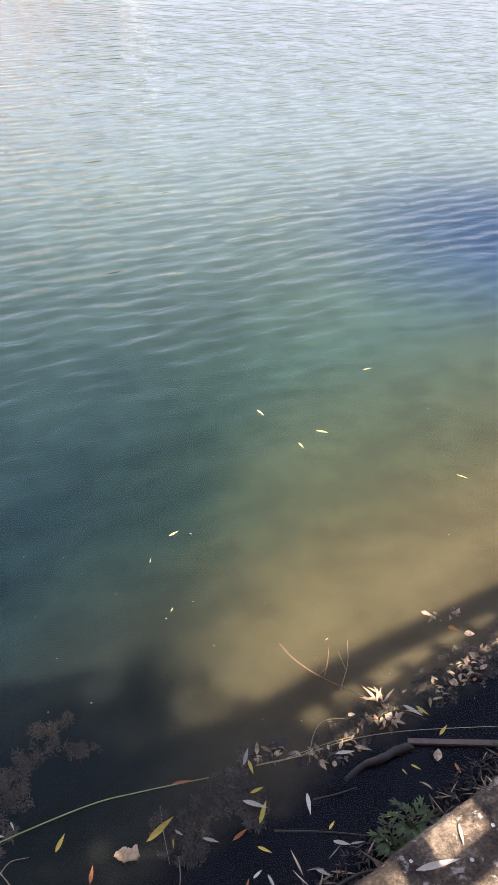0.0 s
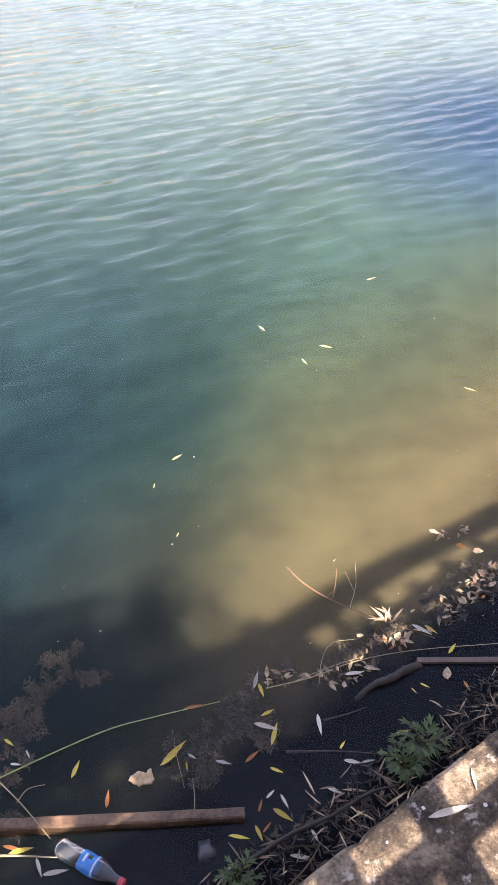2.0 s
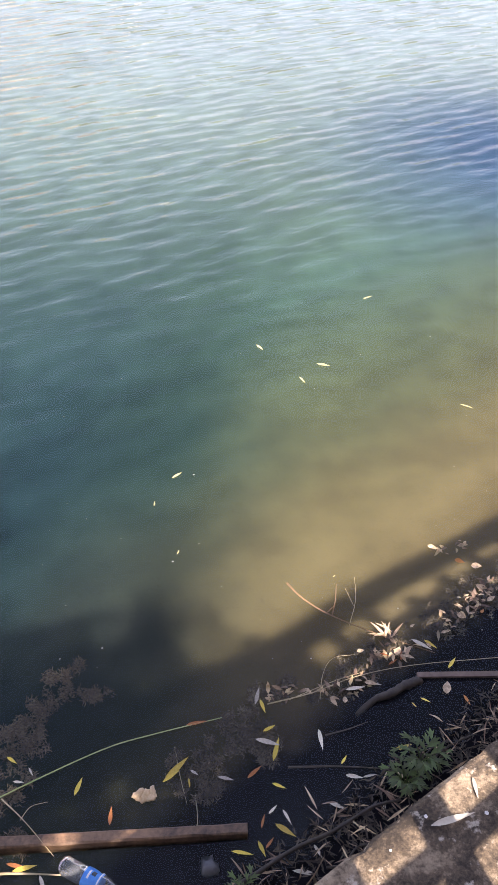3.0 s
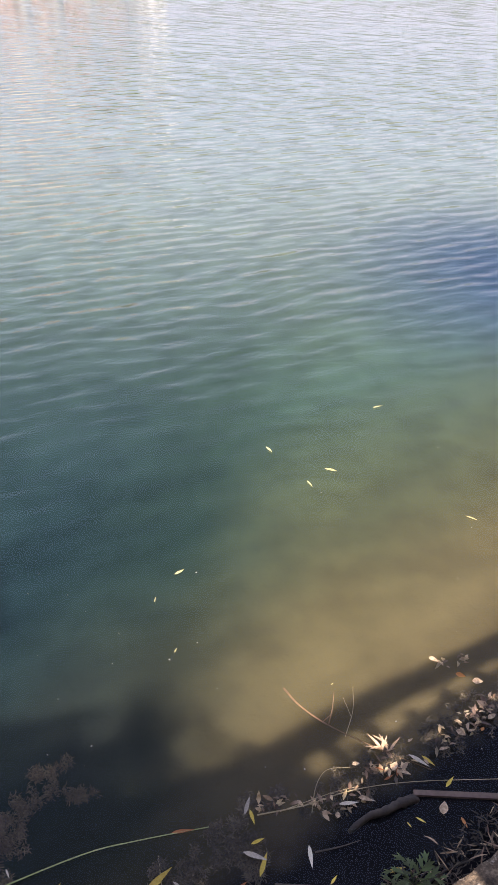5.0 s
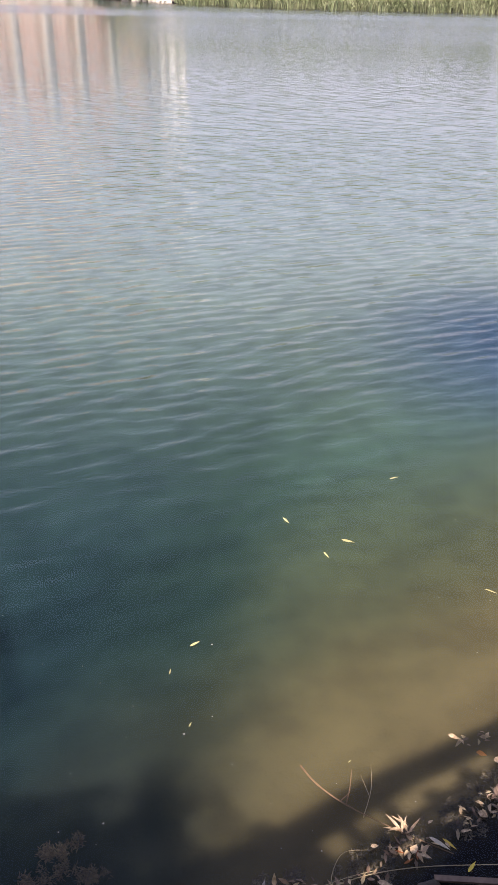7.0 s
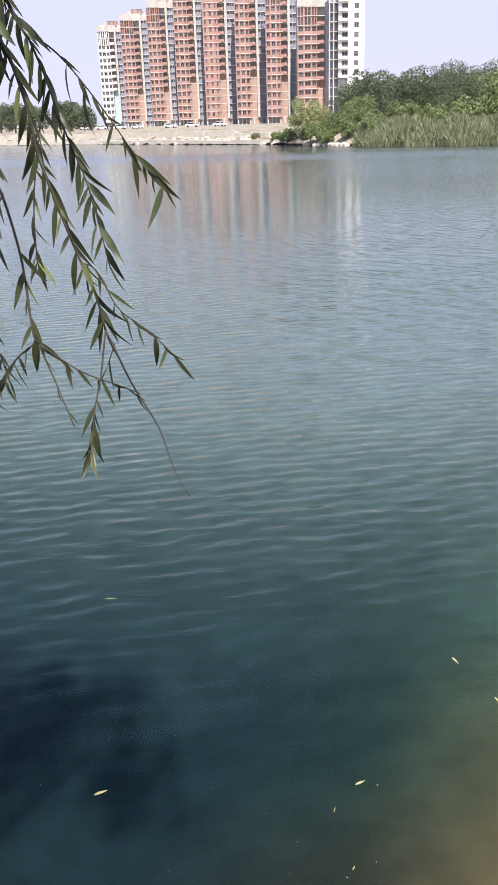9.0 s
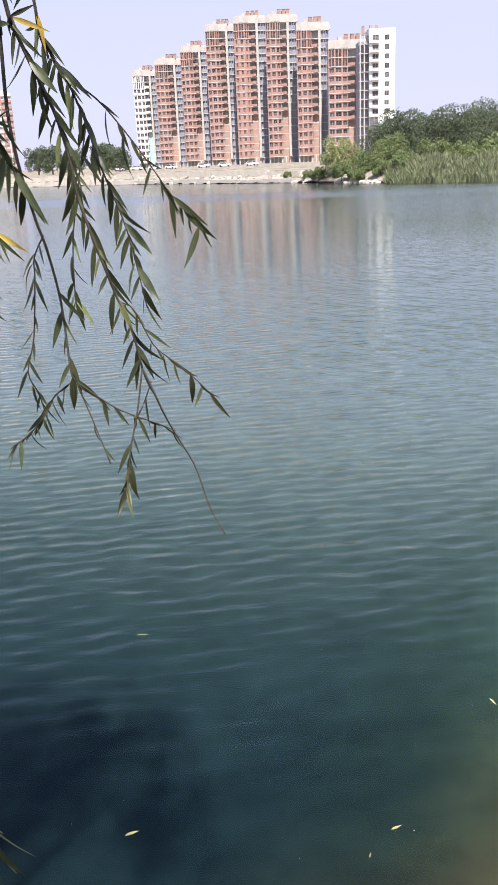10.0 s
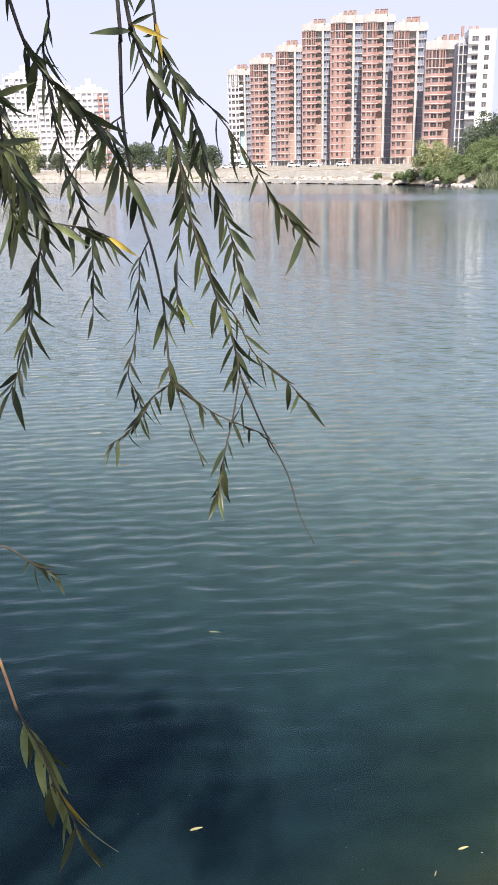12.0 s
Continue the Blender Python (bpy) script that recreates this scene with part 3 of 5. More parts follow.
def window_mesh(w, h, glass=None, lights=2):
    """A window: one frame whose panes lie sunk behind it; width along x, its face to -y."""
    g, t = geo(), 0.07
    xs = [-w / 2]
    for k in range(lights):
        xs += [-w / 2 + w * k / lights + t * (0.5 if k else 1.0), -w / 2 + w * (k + 1) / lights - t * (0.5 if k < lights - 1 else 1.0)]
    xs.append(w / 2)
    zs = [0, t, h - t, h]
    verts = [(x, 0.02, z) for z in zs for x in xs]
    c = len(xs)
    frame_faces, pane_faces = [], []
    for j in range(3):
        for i in range(c - 1):
            q = (j * c + i, j * c + i + 1, (j + 1) * c + i + 1, (j + 1) * c + i)
            if j == 1 and i % 2 == 1:
                b = len(verts)
                verts += [(verts[k][0], 0.14, verts[k][2]) for k in q]
                frame_faces += [(q[k], q[(k + 1) % 4], b + (k + 1) % 4, b + k) for k in range(4)]
                pane_faces.append((b, b + 1, b + 2, b + 3))
            else:
                frame_faces.append(q)
    add(g, verts, frame_faces, 0)
    g[1].extend(pane_faces)
    g[2].extend([1] * len(pane_faces))
    return mesh_of("window", g, [CONCRETE if glass else WINDOW_FRAME, glass or PANE])


def prism(g, outline, z0, z1, m=0):
    n = len(outline)
    add(g, [(x, y, z0) for x, y in outline] + [(x, y, z1) for x, y in outline], [tuple(range(n))[::-1], tuple(range(n, 2 * n))] + [(k, (k + 1) % n, n + (k + 1) % n, n + k) for k in range(n)], m)


def tower(name_label, x, y, width, top, wall, cheek, turn=12, base=1.1, raw_from=99, pier=0.3):
    """A brick tower: bowed bay with windows, a stack of balconies, a pale pier and a deep open recess."""
    b = holder("apartment_tower", pose(x, y, base, 0, 0, turn), name_label, "building", "towers on the far shore")
    n = int(round((top - base - 5.2) / STOREY))
    w = width
    bay = [(0, 1.1), (0.15 * w, 0.0), (0.33 * w, 0.0), (0.47 * w, 1.0)]
    zt = STOREY * (n + 1)
    low = int(n * 0.36)
    g = geo()
    prism(g, [(0.3, 2.4), (0.49 * w, 2.4), (0.49 * w, 2.9), (0.76 * w, 2.9), (0.76 * w, 4.2), (w, 4.2), (w, 13), (0.3, 13)], 0, zt + 0.1)
    part("core", g, INSIDE, b)
    walls = geo()
    sill, head = 1.05, 2.62
    for k in range(1, n + 1):
        z = STOREY * k
        open_top = k >= min(raw_from, n - 1)
        for p, q in zip(bay, bay[1:]):
            if not open_top:
                slab(walls, p, q, 0.4, z + 0.12, z + sill)
                slab(walls, p, q, 0.4, z + head, z + STOREY - 0.12)
            d = Vector((q[0] - p[0], q[1] - p[1]))
            length = d.length
            d.normalize()
            wide = pier if not open_top else 0.3
            for c in ((0.0, length - wide) if not open_top else (0.0, length / 2 - wide / 2, length - wide)):
                a = (p[0] + d.x * c, p[1] + d.y * c)
                slab(walls, a, (a[0] + d.x * wide, a[1] + d.y * wide), 0.38, z + (sill if not open_top else 0.12), z + (head if not open_top else STOREY - 0.12))
    part("brick_wall", walls, wall, b)
    # floor slabs show as thin pale lines; below the balconies they stop short
    plans = []
    for reach in (0.5, 2.0):
        g = geo()
        prism(g, [(p[0], p[1] - 0.16) for p in bay] + [(0.47 * w + 0.05, reach), (0.68 * w, reach), (0.68 * w, 2.95), (0.76 * w, 2.95), (0.76 * w, 1.6), (w + 0.2, 1.5), (w + 0.2, 4.3), (0, 4.3)], -0.13, 0.13)
        plans.append(mesh_of("floor_slab", g, [CONCRETE]))
    for k in range(n + 2):
        piece("floor_slab", plans[0 if k > low else 1], b, pose(0, 0, STOREY * k))
    g = geo()
    box(g, -0.25, 0, 0, 0.25, 0.5, STOREY - 0.13)
    me = mesh_of("column", g, [CONCRETE])
    for k in range(8):
        piece("column", me, b, pose(0.4 + k * (w - 0.8) / 7, 1.3 if k < 6 else 1.8, 0))
    g = geo()
    prism(g, [(0.47 * w, 0.85), (0.575 * w, 0.0), (0.65 * w, 0.25), (0.655 * w, 0.5), (0.58 * w, 0.25), (0.48 * w, 1.1)], 0.13, 1.2)
    me = mesh_of("balcony", g, [wall])
    for k in range(low + 1, n):
        piece("balcony", me, b, pose(0, 0, STOREY * k))
    # the cheek below the balconies with small windows, and the pale pier
    g = geo()
    box(g, 0.49 * w, 2.05, 0.13, 0.68 * w, 2.85, STOREY * (low + 1) - 0.13)
    part("lower_wall", g, cheek, b)
    me = window_mesh(0.09 * w, 1.4, lights=1)
    for k in range(1, low + 1):
        piece("window", me, b, pose(0.585 * w, 2.0, STOREY * k + 0.95))
    g = geo()
    box(g, 0.68 * w, 0.4, STOREY, 0.755 * w, 2.9, zt)
    part("pale_pier", g, PARAPET, b, "whitewashed concrete pier")
    g = geo()
    box(g, -0.14, 0, 0, 0.14, 0.4, zt)
    me = mesh_of("recess_column", g, [CONCRETE_DARK])
    for c in (0.84, 0.92, 1.0):
        piece("recess_column", me, b, pose(c * w, 1.7, 0))
    g = geo()
    box(g, 0.765 * w, 2.3, 0.2, w, 4.15, zt - 0.2)
    part("recess_wall", g, CONCRETE_DARK, b, "grey block wall")
    # parapet, roof house and flues
    g = geo()
    prism(g, [(p[0], p[1] - 0.25) for p in bay] + [(0.76 * w, 0.6), (0.76 * w, 1.0), (0.46 * w, 1.3), (0.32 * w, 0.2), (0.16 * w, 0.2), (0.3, 1.5), (0.3, 12), (0, 12)], zt + 0.13, zt + 2.9)
    part("parapet", g, PARAPET, b, "pale raw concrete parapet")
    g = geo()
    box(g, 0.25 * w, 5, zt + 3.2, 0.8 * w, 10, zt + 4.6)
    box(g, 0.12 * w, 4.2, zt + 0.14, 1.02 * w, 11, zt + 3.2)
    box(g, 0.76 * w, 1.6, zt + 0.14, 1.04 * w, 4.2, zt + 1.9)
    part("roof_house", g, PARAPET, b, "pale concrete roof storey")
    for c in (0.4, 0.55, 0.68):
        g = geo()
        box(g, c * w, 3.8, zt + 3.0, c * w + 1.4, 4.9, zt + 5.0)
        box(g, c * w - 0.1, 3.7, zt + 5.0, c * w + 1.5, 5.0, zt + 5.2)
        part("flue", g, FLUE, b, "red brick flue")
    meshes = {}
    for k in range(1, min(n - 1, raw_from)):
        for p, q in zip(bay, bay[1:]):
            d = Vector((q[0] - p[0], q[1] - p[1]))
            each = d.length - 2 * pier
            key = round(each, 2)
            if key not in meshes:
                meshes[key] = window_mesh(each, head - sill, lights=2)
            ang = math.atan2(d.y, d.x)
            d.normalize()
            for c in (pier + each / 2,):
                piece("window", meshes[key], b, Matrix.LocRotScale((p[0] + d.x * c - d.y * 0.2, p[1] + d.y * c + d.x * 0.2, STOREY * k + sill), Euler((0, 0, ang)), None))
    return b


def towers():
    specs = [(-167.3, 445, 12.6, 47.7), (-150.2, 432, 13.7, 53.5), (-131.8, 417, 12.9, 56.4), (-114.7, 402.6, 13.4, 62.0), (-97.4, 387, 14.0, 62.5), (-79.7, 370, 12.8, 58.8), (-64.0, 354, 12.6, 51.8), (-49.0, 337, 15.5, 43.9)]
    for k, (x, y, w, top) in enumerate(specs):
        if k == 0:
            tower("white and turquoise unfinished apartment tower", x, y, w, top, RENDER_WHITE, TURQUOISE)
        elif k == 7:
            tower("red brick apartment tower with bare upper frame", x, y, w, top, BRICK, BRICK_ORANGE, raw_from=12)
        else:
            tower("pink brick apartment tower still under construction", x, y, w, top, BRICK, BRICK_ORANGE, pier=0.75 if k == 4 else 0.4)


towers()


def end_block():
    """The white end tower: window bays, balconies, and raw floors with scaffolding below."""
    b = holder("apartment_tower", pose(-33.2, 329, 1.1, 0, 0, 14), "white rendered end tower with bare scaffolded lower floors", "building", "towers on the far shore")
    w, n = 9.3, 14
    zt = n * STOREY
    g = geo()
    box(g, 0.5, 0.8, 0, w - 0.3, 12, zt)
    part("core", g, INSIDE, b)
    g = geo()
    for k in range(n):
        z = k * STOREY
        for x0, x1 in ((0, 1.2), (3.4, 5.6), (7.2, w)):
            if k >= 5 or x0 > 3:
                box(g, x0, 0, z, x1, 0.7, z + STOREY)
        if k >= 5:
            for x0, x1 in ((1.2, 3.4), (5.6, 7.2)):
                box(g, x0, 0.05, z, x1, 0.7, z + 0.8)
                box(g, x0, 0.05, z + 2.5, x1, 0.7, z + STOREY)
        else:
            box(g, 5.6, 0.05, z, 7.2, 0.7, z + 0.8)
    box(g, -0.02, -0.02, zt, w + 0.02, 12, zt + 1.6)
    box(g, w - 0.35, 0.7, 0, w, 12, zt)
    part("white_wall", g, RENDER_WHITE, b)
    for k in range(n):
        g = geo()
        wide, deep = (3.5, -0.9) if k >= 5 else (5.4, -1.2)
        prism(g, [(0, deep), (wide, deep), (wide, 0.8), (0.2, 0.8), (0.2, 8), (-3.2, 8), (-3.2, 2.5), (0, 2.5)], k * STOREY - 0.12, k * STOREY + 0.12)
        part("floor_slab", g, CONCRETE, b)
    for x in (-3.0, -1.5):
        g = geo()
        box(g, x, 2.6, 0, x + 0.35, 3.0, zt)
        part("column", g, CONCRETE, b)
    g = geo()
    box(g, -3.2, 4.5, 0, 0.5, 12, zt - 2)
    part("side_wall", g, CONCRETE_DARK, b)
    g = geo()
    for k in range(8):
        for x in (0.0, 1.8, 3.6, 5.3):
            if k < 6:
                box(g, x, -1.3, k * 2.6, x + 0.1, -1.2, k * 2.6 + 2.6)
        if k < 6:
            box(g, 0, -1.3, k * 2.6 + 1.0, 5.4, -1.2, k * 2.6 + 1.1)
    part("scaffold", g, CONCRETE_DARK, b, "grey tube scaffolding")
    me = window_mesh(1.9, 1.7)
    m2 = mesh_of("balcony_rail", geo_rail(3.4), [CONCRETE_DARK])
    for k in range(5, n):
        for x in (2.3, 6.4):
            piece("window", me, b, pose(x, 0.1, k * STOREY + 0.8))
        piece("balcony_rail", m2, b, pose(0.05, -0.9, k * STOREY + 0.1))
    for s in (-2.0, 0.8, 3.0):
        g = geo()
        box(g, s, 4, zt, s + 0.9, 5, zt + 3.2)
        part("flue", g, FLUE, b, "red brick flue")


def geo_rail(w):
    g = geo()
    box(g, 0, 0, 0.92, w, 0.05, 1.0)
    for k in range(9):
        box(g, k * w / 8.5, 0, 0, k * w / 8.5 + 0.06, 0.05, 0.92)
    return g


end_block()


def pale_tower(x, y, w, top, stripe, turn):
    """A finished pale block with loggia columns."""
    b = holder("apartment_block", pose(x, y, 1.2, 0, 0, turn), "pale cream high-rise block with red corner stripe" if stripe else "pale cream high-rise apartment block", "building", "blocks beyond the trees")
    n = int((top - 1.2) / 3.0)
    g = geo()
    box(g, 0.2, 1.0, 0, w - 0.2, 14, n * 3.0)
    part("core", g, INSIDE, b)
    g, red = geo(), geo()
    cols = max(3, int(w / 2.6))
    step = w / cols
    for k in range(n):
        z = 3.0 * k
        for c in range(cols):
            tgt = red if stripe and c >= cols - 2 else g
            out = -0.7 if c % 3 == 1 else 0.0
            box(tgt, c * step, out, z, (c + 1) * step, 1.0, z + 1.25)
            box(tgt, c * step, out, z + 1.25, c * step + 0.7, 1.0, z + 3.0)
    box(g, -0.03, -0.05, n * 3.0, w + 0.03, 14, n * 3.0 + 1.6)
    box(g, w * 0.3, 3, n * 3.0 + 1.6, w * 0.7, 9, n * 3.0 + 4.4)
    box(g, w - 0.3, 1.0, 0, w, 14, n * 3.0)
    box(g, 0, 1.0, 0, 0.3, 14, n * 3.0)
    for c in range(0, cols + 1, 2):
        box(g, c * step - 0.3, -1.1, 0, c * step + 0.3, 0.6, n * 3.0 + (1.0 if c % 4 else 2.6))
    box(g, w * 0.15, 2, n * 3.0 + 1.6, w * 0.85, 10, n * 3.0 + 3.2)
    box(g, w * 0.42, 4, n * 3.0 + 4.4, w * 0.58, 7, n * 3.0 + 7.5)
    part("wall", g, PALE_WALL, b)
    if stripe:
        part("red_wall", red, BRICK, b, "salmon red wall stripe")
    me = window_mesh(step - 0.75, 1.6, PANE_PALE)
    for k in range(n):
        for c in range(cols):
            piece("window", me, b, pose(c * step + 0.7 + (step - 0.75) / 2, 0.5 + (-0.7 if c % 3 == 1 else 0), 3.0 * k + 1.3))


for spec in ((-330, 432, 22, 40, False, 28), (-306, 424, 18, 45, False, 28), (-287, 420, 21, 51, False, 28), (-266, 418, 18, 46, False, 28), (-247, 420, 20, 41, True, 28)):
    pale_tower(*spec)


# ---- the far shore: wall, rocks, cars ----
def make_shore_wall():
    xs = np.arange(-130, -17, 6.0)
    for x0, x1 in zip(xs, xs[1:]):
        a, b2 = Vector((x0, far_shore(x0) - 0.3)), Vector((x1 - 0.06, far_shore(x1) - 0.3))
        g = geo()
        slab(g, a, b2, 0.9, -0.6, 0.45 + 0.3 * random.random())
        slab(g, a + Vector((0, 3.2)), b2 + Vector((0, 3.2)), 0.6, 0.2, 1.5 + 0.35 * random.random())
        box(g, x0 + 0.2, a.y - 0.25, -0.5, x0 + 0.8, a.y + 0.4, 1.0)
        thing("shore_wall", g, SHORE_WALL, "pale weathered concrete embankment wall at the waterline", "embankment", "embankment wall sections", "structure")


make_shore_wall()


def rock_geo(r, seed):
    bm = bmesh.new()
    bmesh.ops.create_icosphere(bm, subdivisions=2, radius=r)
    for v in bm.verts:
        d = v.co.normalized()
        v.co *= 0.8 + 0.45 * noise.noise(d * 1.7 + Vector((seed * 3.1, 0, 0)))
        v.co.z *= 0.62
    g = geo()
    add(g, [v.co for v in bm.verts], [[v.index for v in f.verts] for f in bm.faces])
    bm.free()
    return g


rock_meshes = [mesh_of("rock", rock_geo(0.55, k), [ROCK]) for k in range(4)]
for k in range(130):
    x = random.uniform(-15.5, -8.5) if k < 26 else random.uniform(-60, -17)
    ob = new("rock", rock_meshes[k % 4])
    y = far_shore(x) - random.uniform(-0.4, 0.7) if k < 50 else far_shore(x) + random.uniform(0.6, 2.6)
    ob.matrix_basis = pose(x, y, max(0.0, ground_height(x, y)) + 0.05, 0, 0, random.uniform(0, 360)) @ Matrix.Scale(random.uniform(0.5, 1.1), 4)
    tagged(ob, "pale grey boulder at the edge of the lake", "rock", "rocks along the far shore")


def make_car():
    c = holder("car", pose(-112, 296, 1.6), "white parked car in front of the towers", "car", "cars parked before the towers")
    g = geo()
    side = [(-2.1, 0.35), (2.1, 0.35), (2.15, 0.7), (1.9, 0.88), (0.95, 0.98), (0.35, 1.42), (-1.1, 1.45), (-1.8, 1.0), (-2.15, 0.92)]
    add(g, [(x, s, z) for s in (-0.85, 0.85) for x, z in side], [tuple(range(9)), tuple(range(17, 8, -1))] + [(k, k + 9, (k + 1) % 9 + 9, (k + 1) % 9) for k in range(9)])
    part("body", g, CAR_WHITE, c)
    g = geo()
    for s in (-0.87, 0.87):
        add(g, [(0.85, s, 1.0), (0.32, s, 1.36), (-1.05, s, 1.38), (-1.5, s, 1.02)], [(0, 1, 2, 3)])
    add(g, [(0.97, -0.75, 0.99), (0.97, 0.75, 0.99), (0.38, 0.7, 1.41), (0.38, -0.7, 1.41)], [(0, 1, 2, 3)])
    part("windows", g, CAR_GLASS, c)
    for x in (-1.35, 1.35):
        for s in (-0.8, 0.8):
            g = geo()
            tube(g, [(x, s - 0.1, 0.32), (x, s + 0.1, 0.32)], 0.32, 0.32, 12)
            part("wheel", g, TYRE, c)
    return c


first_car = make_car()
for x, y in ((-104, 292), (-96.5, 288), (-83, 282), (-75, 279), (-64, 272), (-120, 300)):
    copy_thing(first_car, pose(x, y, ground_height(x, y), 0, 0, random.uniform(-25, 10)))
first_car.location.z = ground_height(-112, 296)


# ---- far trees, scrub and reeds ----
def foliage(blobs, count, size, seed, droop=0.0):
    """Leaf clumps: small bent quads scattered through the outer parts of a set of round masses."""
    rng = np.random.default_rng(seed)
    g = geo()
    weights = np.array([b[3] ** 2 for b in blobs])
    pick = rng.choice(len(blobs), count, p=weights / weights.sum())
    for k in pick:
        cx, cy, cz, r = blobs[k]
        d = rng.normal(size=3)
        d /= np.linalg.norm(d)
        rr = r * rng.uniform(0.72, 1.06) * (1 + 0.18 * math.sin(5 * d[0] + k) * math.cos(4 * d[2] + 2 * k))
        p = np.array((cx, cy, cz)) + d * rr * np.array((1, 1, 0.88))
        p[2] -= droop * r * rng.random() * (d[0] ** 2 + d[1] ** 2)
        a = rng.normal(size=3)
        a /= np.linalg.norm(a)
        n = d + 0.7 * rng.normal(size=3)
        u = np.cross(n, a)
        u /= np.linalg.norm(u)
        v = np.cross(n, u)
        v /= np.linalg.norm(v)
        s = size * rng.uniform(0.6, 1.35)
        add(g, [p - u * s, p - v * s * 0.55 + n * 0.1 * s, p + u * s * 1.1, p + v * s * 0.6 - n * 0.12 * s], [(0, 1, 2, 3)])
    return g


def make_tree(kind, seed, height, spread, leaves, material, label, m, count=11000, size=0.145, droop=0.0, category="tree", group="trees on the far shore"):
    rng = random.Random(seed)
    t = holder(kind, m, label, category, group)
    g = geo()
    lean = rng.uniform(-0.4, 0.4)
    tube(g, [(0, 0, -0.3), (0.1 * lean, 0, height * 0.2), (0.4 * lean, 0.1, height * 0.45), (0.7 * lean, 0, height * 0.75)], height * 0.035, height * 0.008, 8, 0, 0.2)
    blobs = []
    for k in range(leaves):
        a = k * 2.4 + rng.uniform(-0.4, 0.4)
        h = height * (0.22 + 0.62 * (k + 0.5) / leaves)
        rad = spread * math.sin(math.pi * min(0.95, 0.28 + 0.62 * h / height)) * rng.uniform(0.35, 0.85)
        c = (rad * math.cos(a), rad * math.sin(a), h)
        blobs.append((*c, spread * rng.uniform(0.3, 0.46)))
        tube(g, [(0.3 * lean, 0, h * 0.55), (c[0] * 0.5, c[1] * 0.5, h * 0.82), c], height * 0.014, height * 0.004, 5)
    part("trunk", g, BARK, t, "brown trunk with limbs")
    part("crown", foliage(blobs, count, size, seed, droop), material, t, "dense leafy crown")
    return t


dark = "broad dark green tree behind the reeds"
t1 = make_tree("tree", 1, 9.1, 4.9, 18, TREE_DARK, dark, pose(-9, 152, 1.4))
t2 = make_tree("tree", 2, 8.4, 4.6, 17, TREE_DARK, dark, pose(-3.5, 142, 1.4))
t3 = make_tree("tree", 3, 9.4, 5.2, 19, TREE_DARK, dark, pose(2.5, 152, 1.4))
t4 = make_tree("tree", 4, 7.9, 4.6, 17, TREE_OLIVE, "lighter olive green tree behind the reeds", pose(9, 140, 1.4))
rng_t = random.Random(5)
for k, (x, y, s) in enumerate(((-13, 158, 0.82), (-10, 138, 0.6), (4, 136, 0.78), (8.5, 153, 1.0), (14.5, 150, 1.03), (13, 137, 0.75), (20, 146, 1.02), (27, 149, 1.05), (25, 136, 0.8), (34, 146, 1.0), (42, 150, 1.05), (51, 147, 1.0), (62, 150, 1.1), (-1, 160, 0.95), (38, 133, 0.7), (75, 148, 1.0), (90, 152, 1.1))):
    src_tree = (t1, t2, t3, t4)[(k * 7 + k // 3) % 4]
    ob = copy_thing(src_tree, pose(x, y, 1.4, 0, 0, rng_t.uniform(0, 360)))
    ob.scale = (s, s, s * rng_t.uniform(0.92, 1.05))
# the strip of trees between the tower groups
lt = make_tree("tree", 11, 9.5, 5.0, 14, TREE_DARK, "rounded green tree on the far bank between buildings", pose(-128, 262, 1.4), count=4500, size=0.24, group="trees between the buildings")
for k, (x, y, s) in enumerate(((-118, 258, 0.85), (-109, 262, 0.95), (-102, 255, 0.8), (-136, 268, 0.95), (-145, 262, 0.8), (-152, 270, 0.7), (-113, 270, 1.0), (-161, 262, 0.75), (-172, 268, 0.7), (-184, 262, 0.8), (-196, 268, 0.9))):
    ob = copy_thing(lt, pose(x, y, 1.4, 0, 0, rng_t.uniform(0, 360)))
    ob.scale = (s, s, s)
make_tree("willow", 21, 5.0, 2.7, 13, TREE_LIGHT, "pale green bushy willow at the waterside", pose(-15.3, 117, 1.0), count=9000, size=0.1, droop=0.8, group="scrub on the far shore")
make_tree("shrub", 22, 3.0, 1.9, 10, TREE_OLIVE, "green waterside shrub beside the reeds", pose(-11.5, 114, 1.0), count=5200, size=0.095, droop=0.3, category="shrub", group="scrub on the far shore")
sh = make_tree("shrub", 23, 2.1, 1.6, 9, TREE_OLIVE, "low green shrub at the far waterline", pose(-14.5, 112.5, 0.5), count=4200, size=0.09, droop=0.4, category="shrub", group="scrub on the far shore")
for x, y, s in ((-18.5, 119, 0.8), (-12.2, 110.3, 0.75), (-9.2, 109, 0.9), (-24, 125, 0.45), (-8, 112, 1.2), (-20.5, 122, 0.5), (-6.3, 108, 1.0), (-3, 112, 1.5), (1, 110, 1.3), (5, 111, 1.6), (9, 109, 1.35), (13, 111, 1.6), (17.5, 110, 1.4), (22, 112, 1.7), (27, 110, 1.5), (33, 112, 1.7), (39, 111, 1.5), (46, 112, 1.7)):
    ob = copy_thing(sh, pose(x, y, max(0.3, ground_height(x, y)), 0, 0, rng_t.uniform(0, 360)))
    ob.scale = (s, s, s)


make_tree("willow", 31, 11.5, 5.5, 14, TREE_LIGHT, "yellow-green willow on the lake bank", pose(-123, 184, 1.2), count=5000, size=0.26, droop=0.8, group="scrub on the far shore")


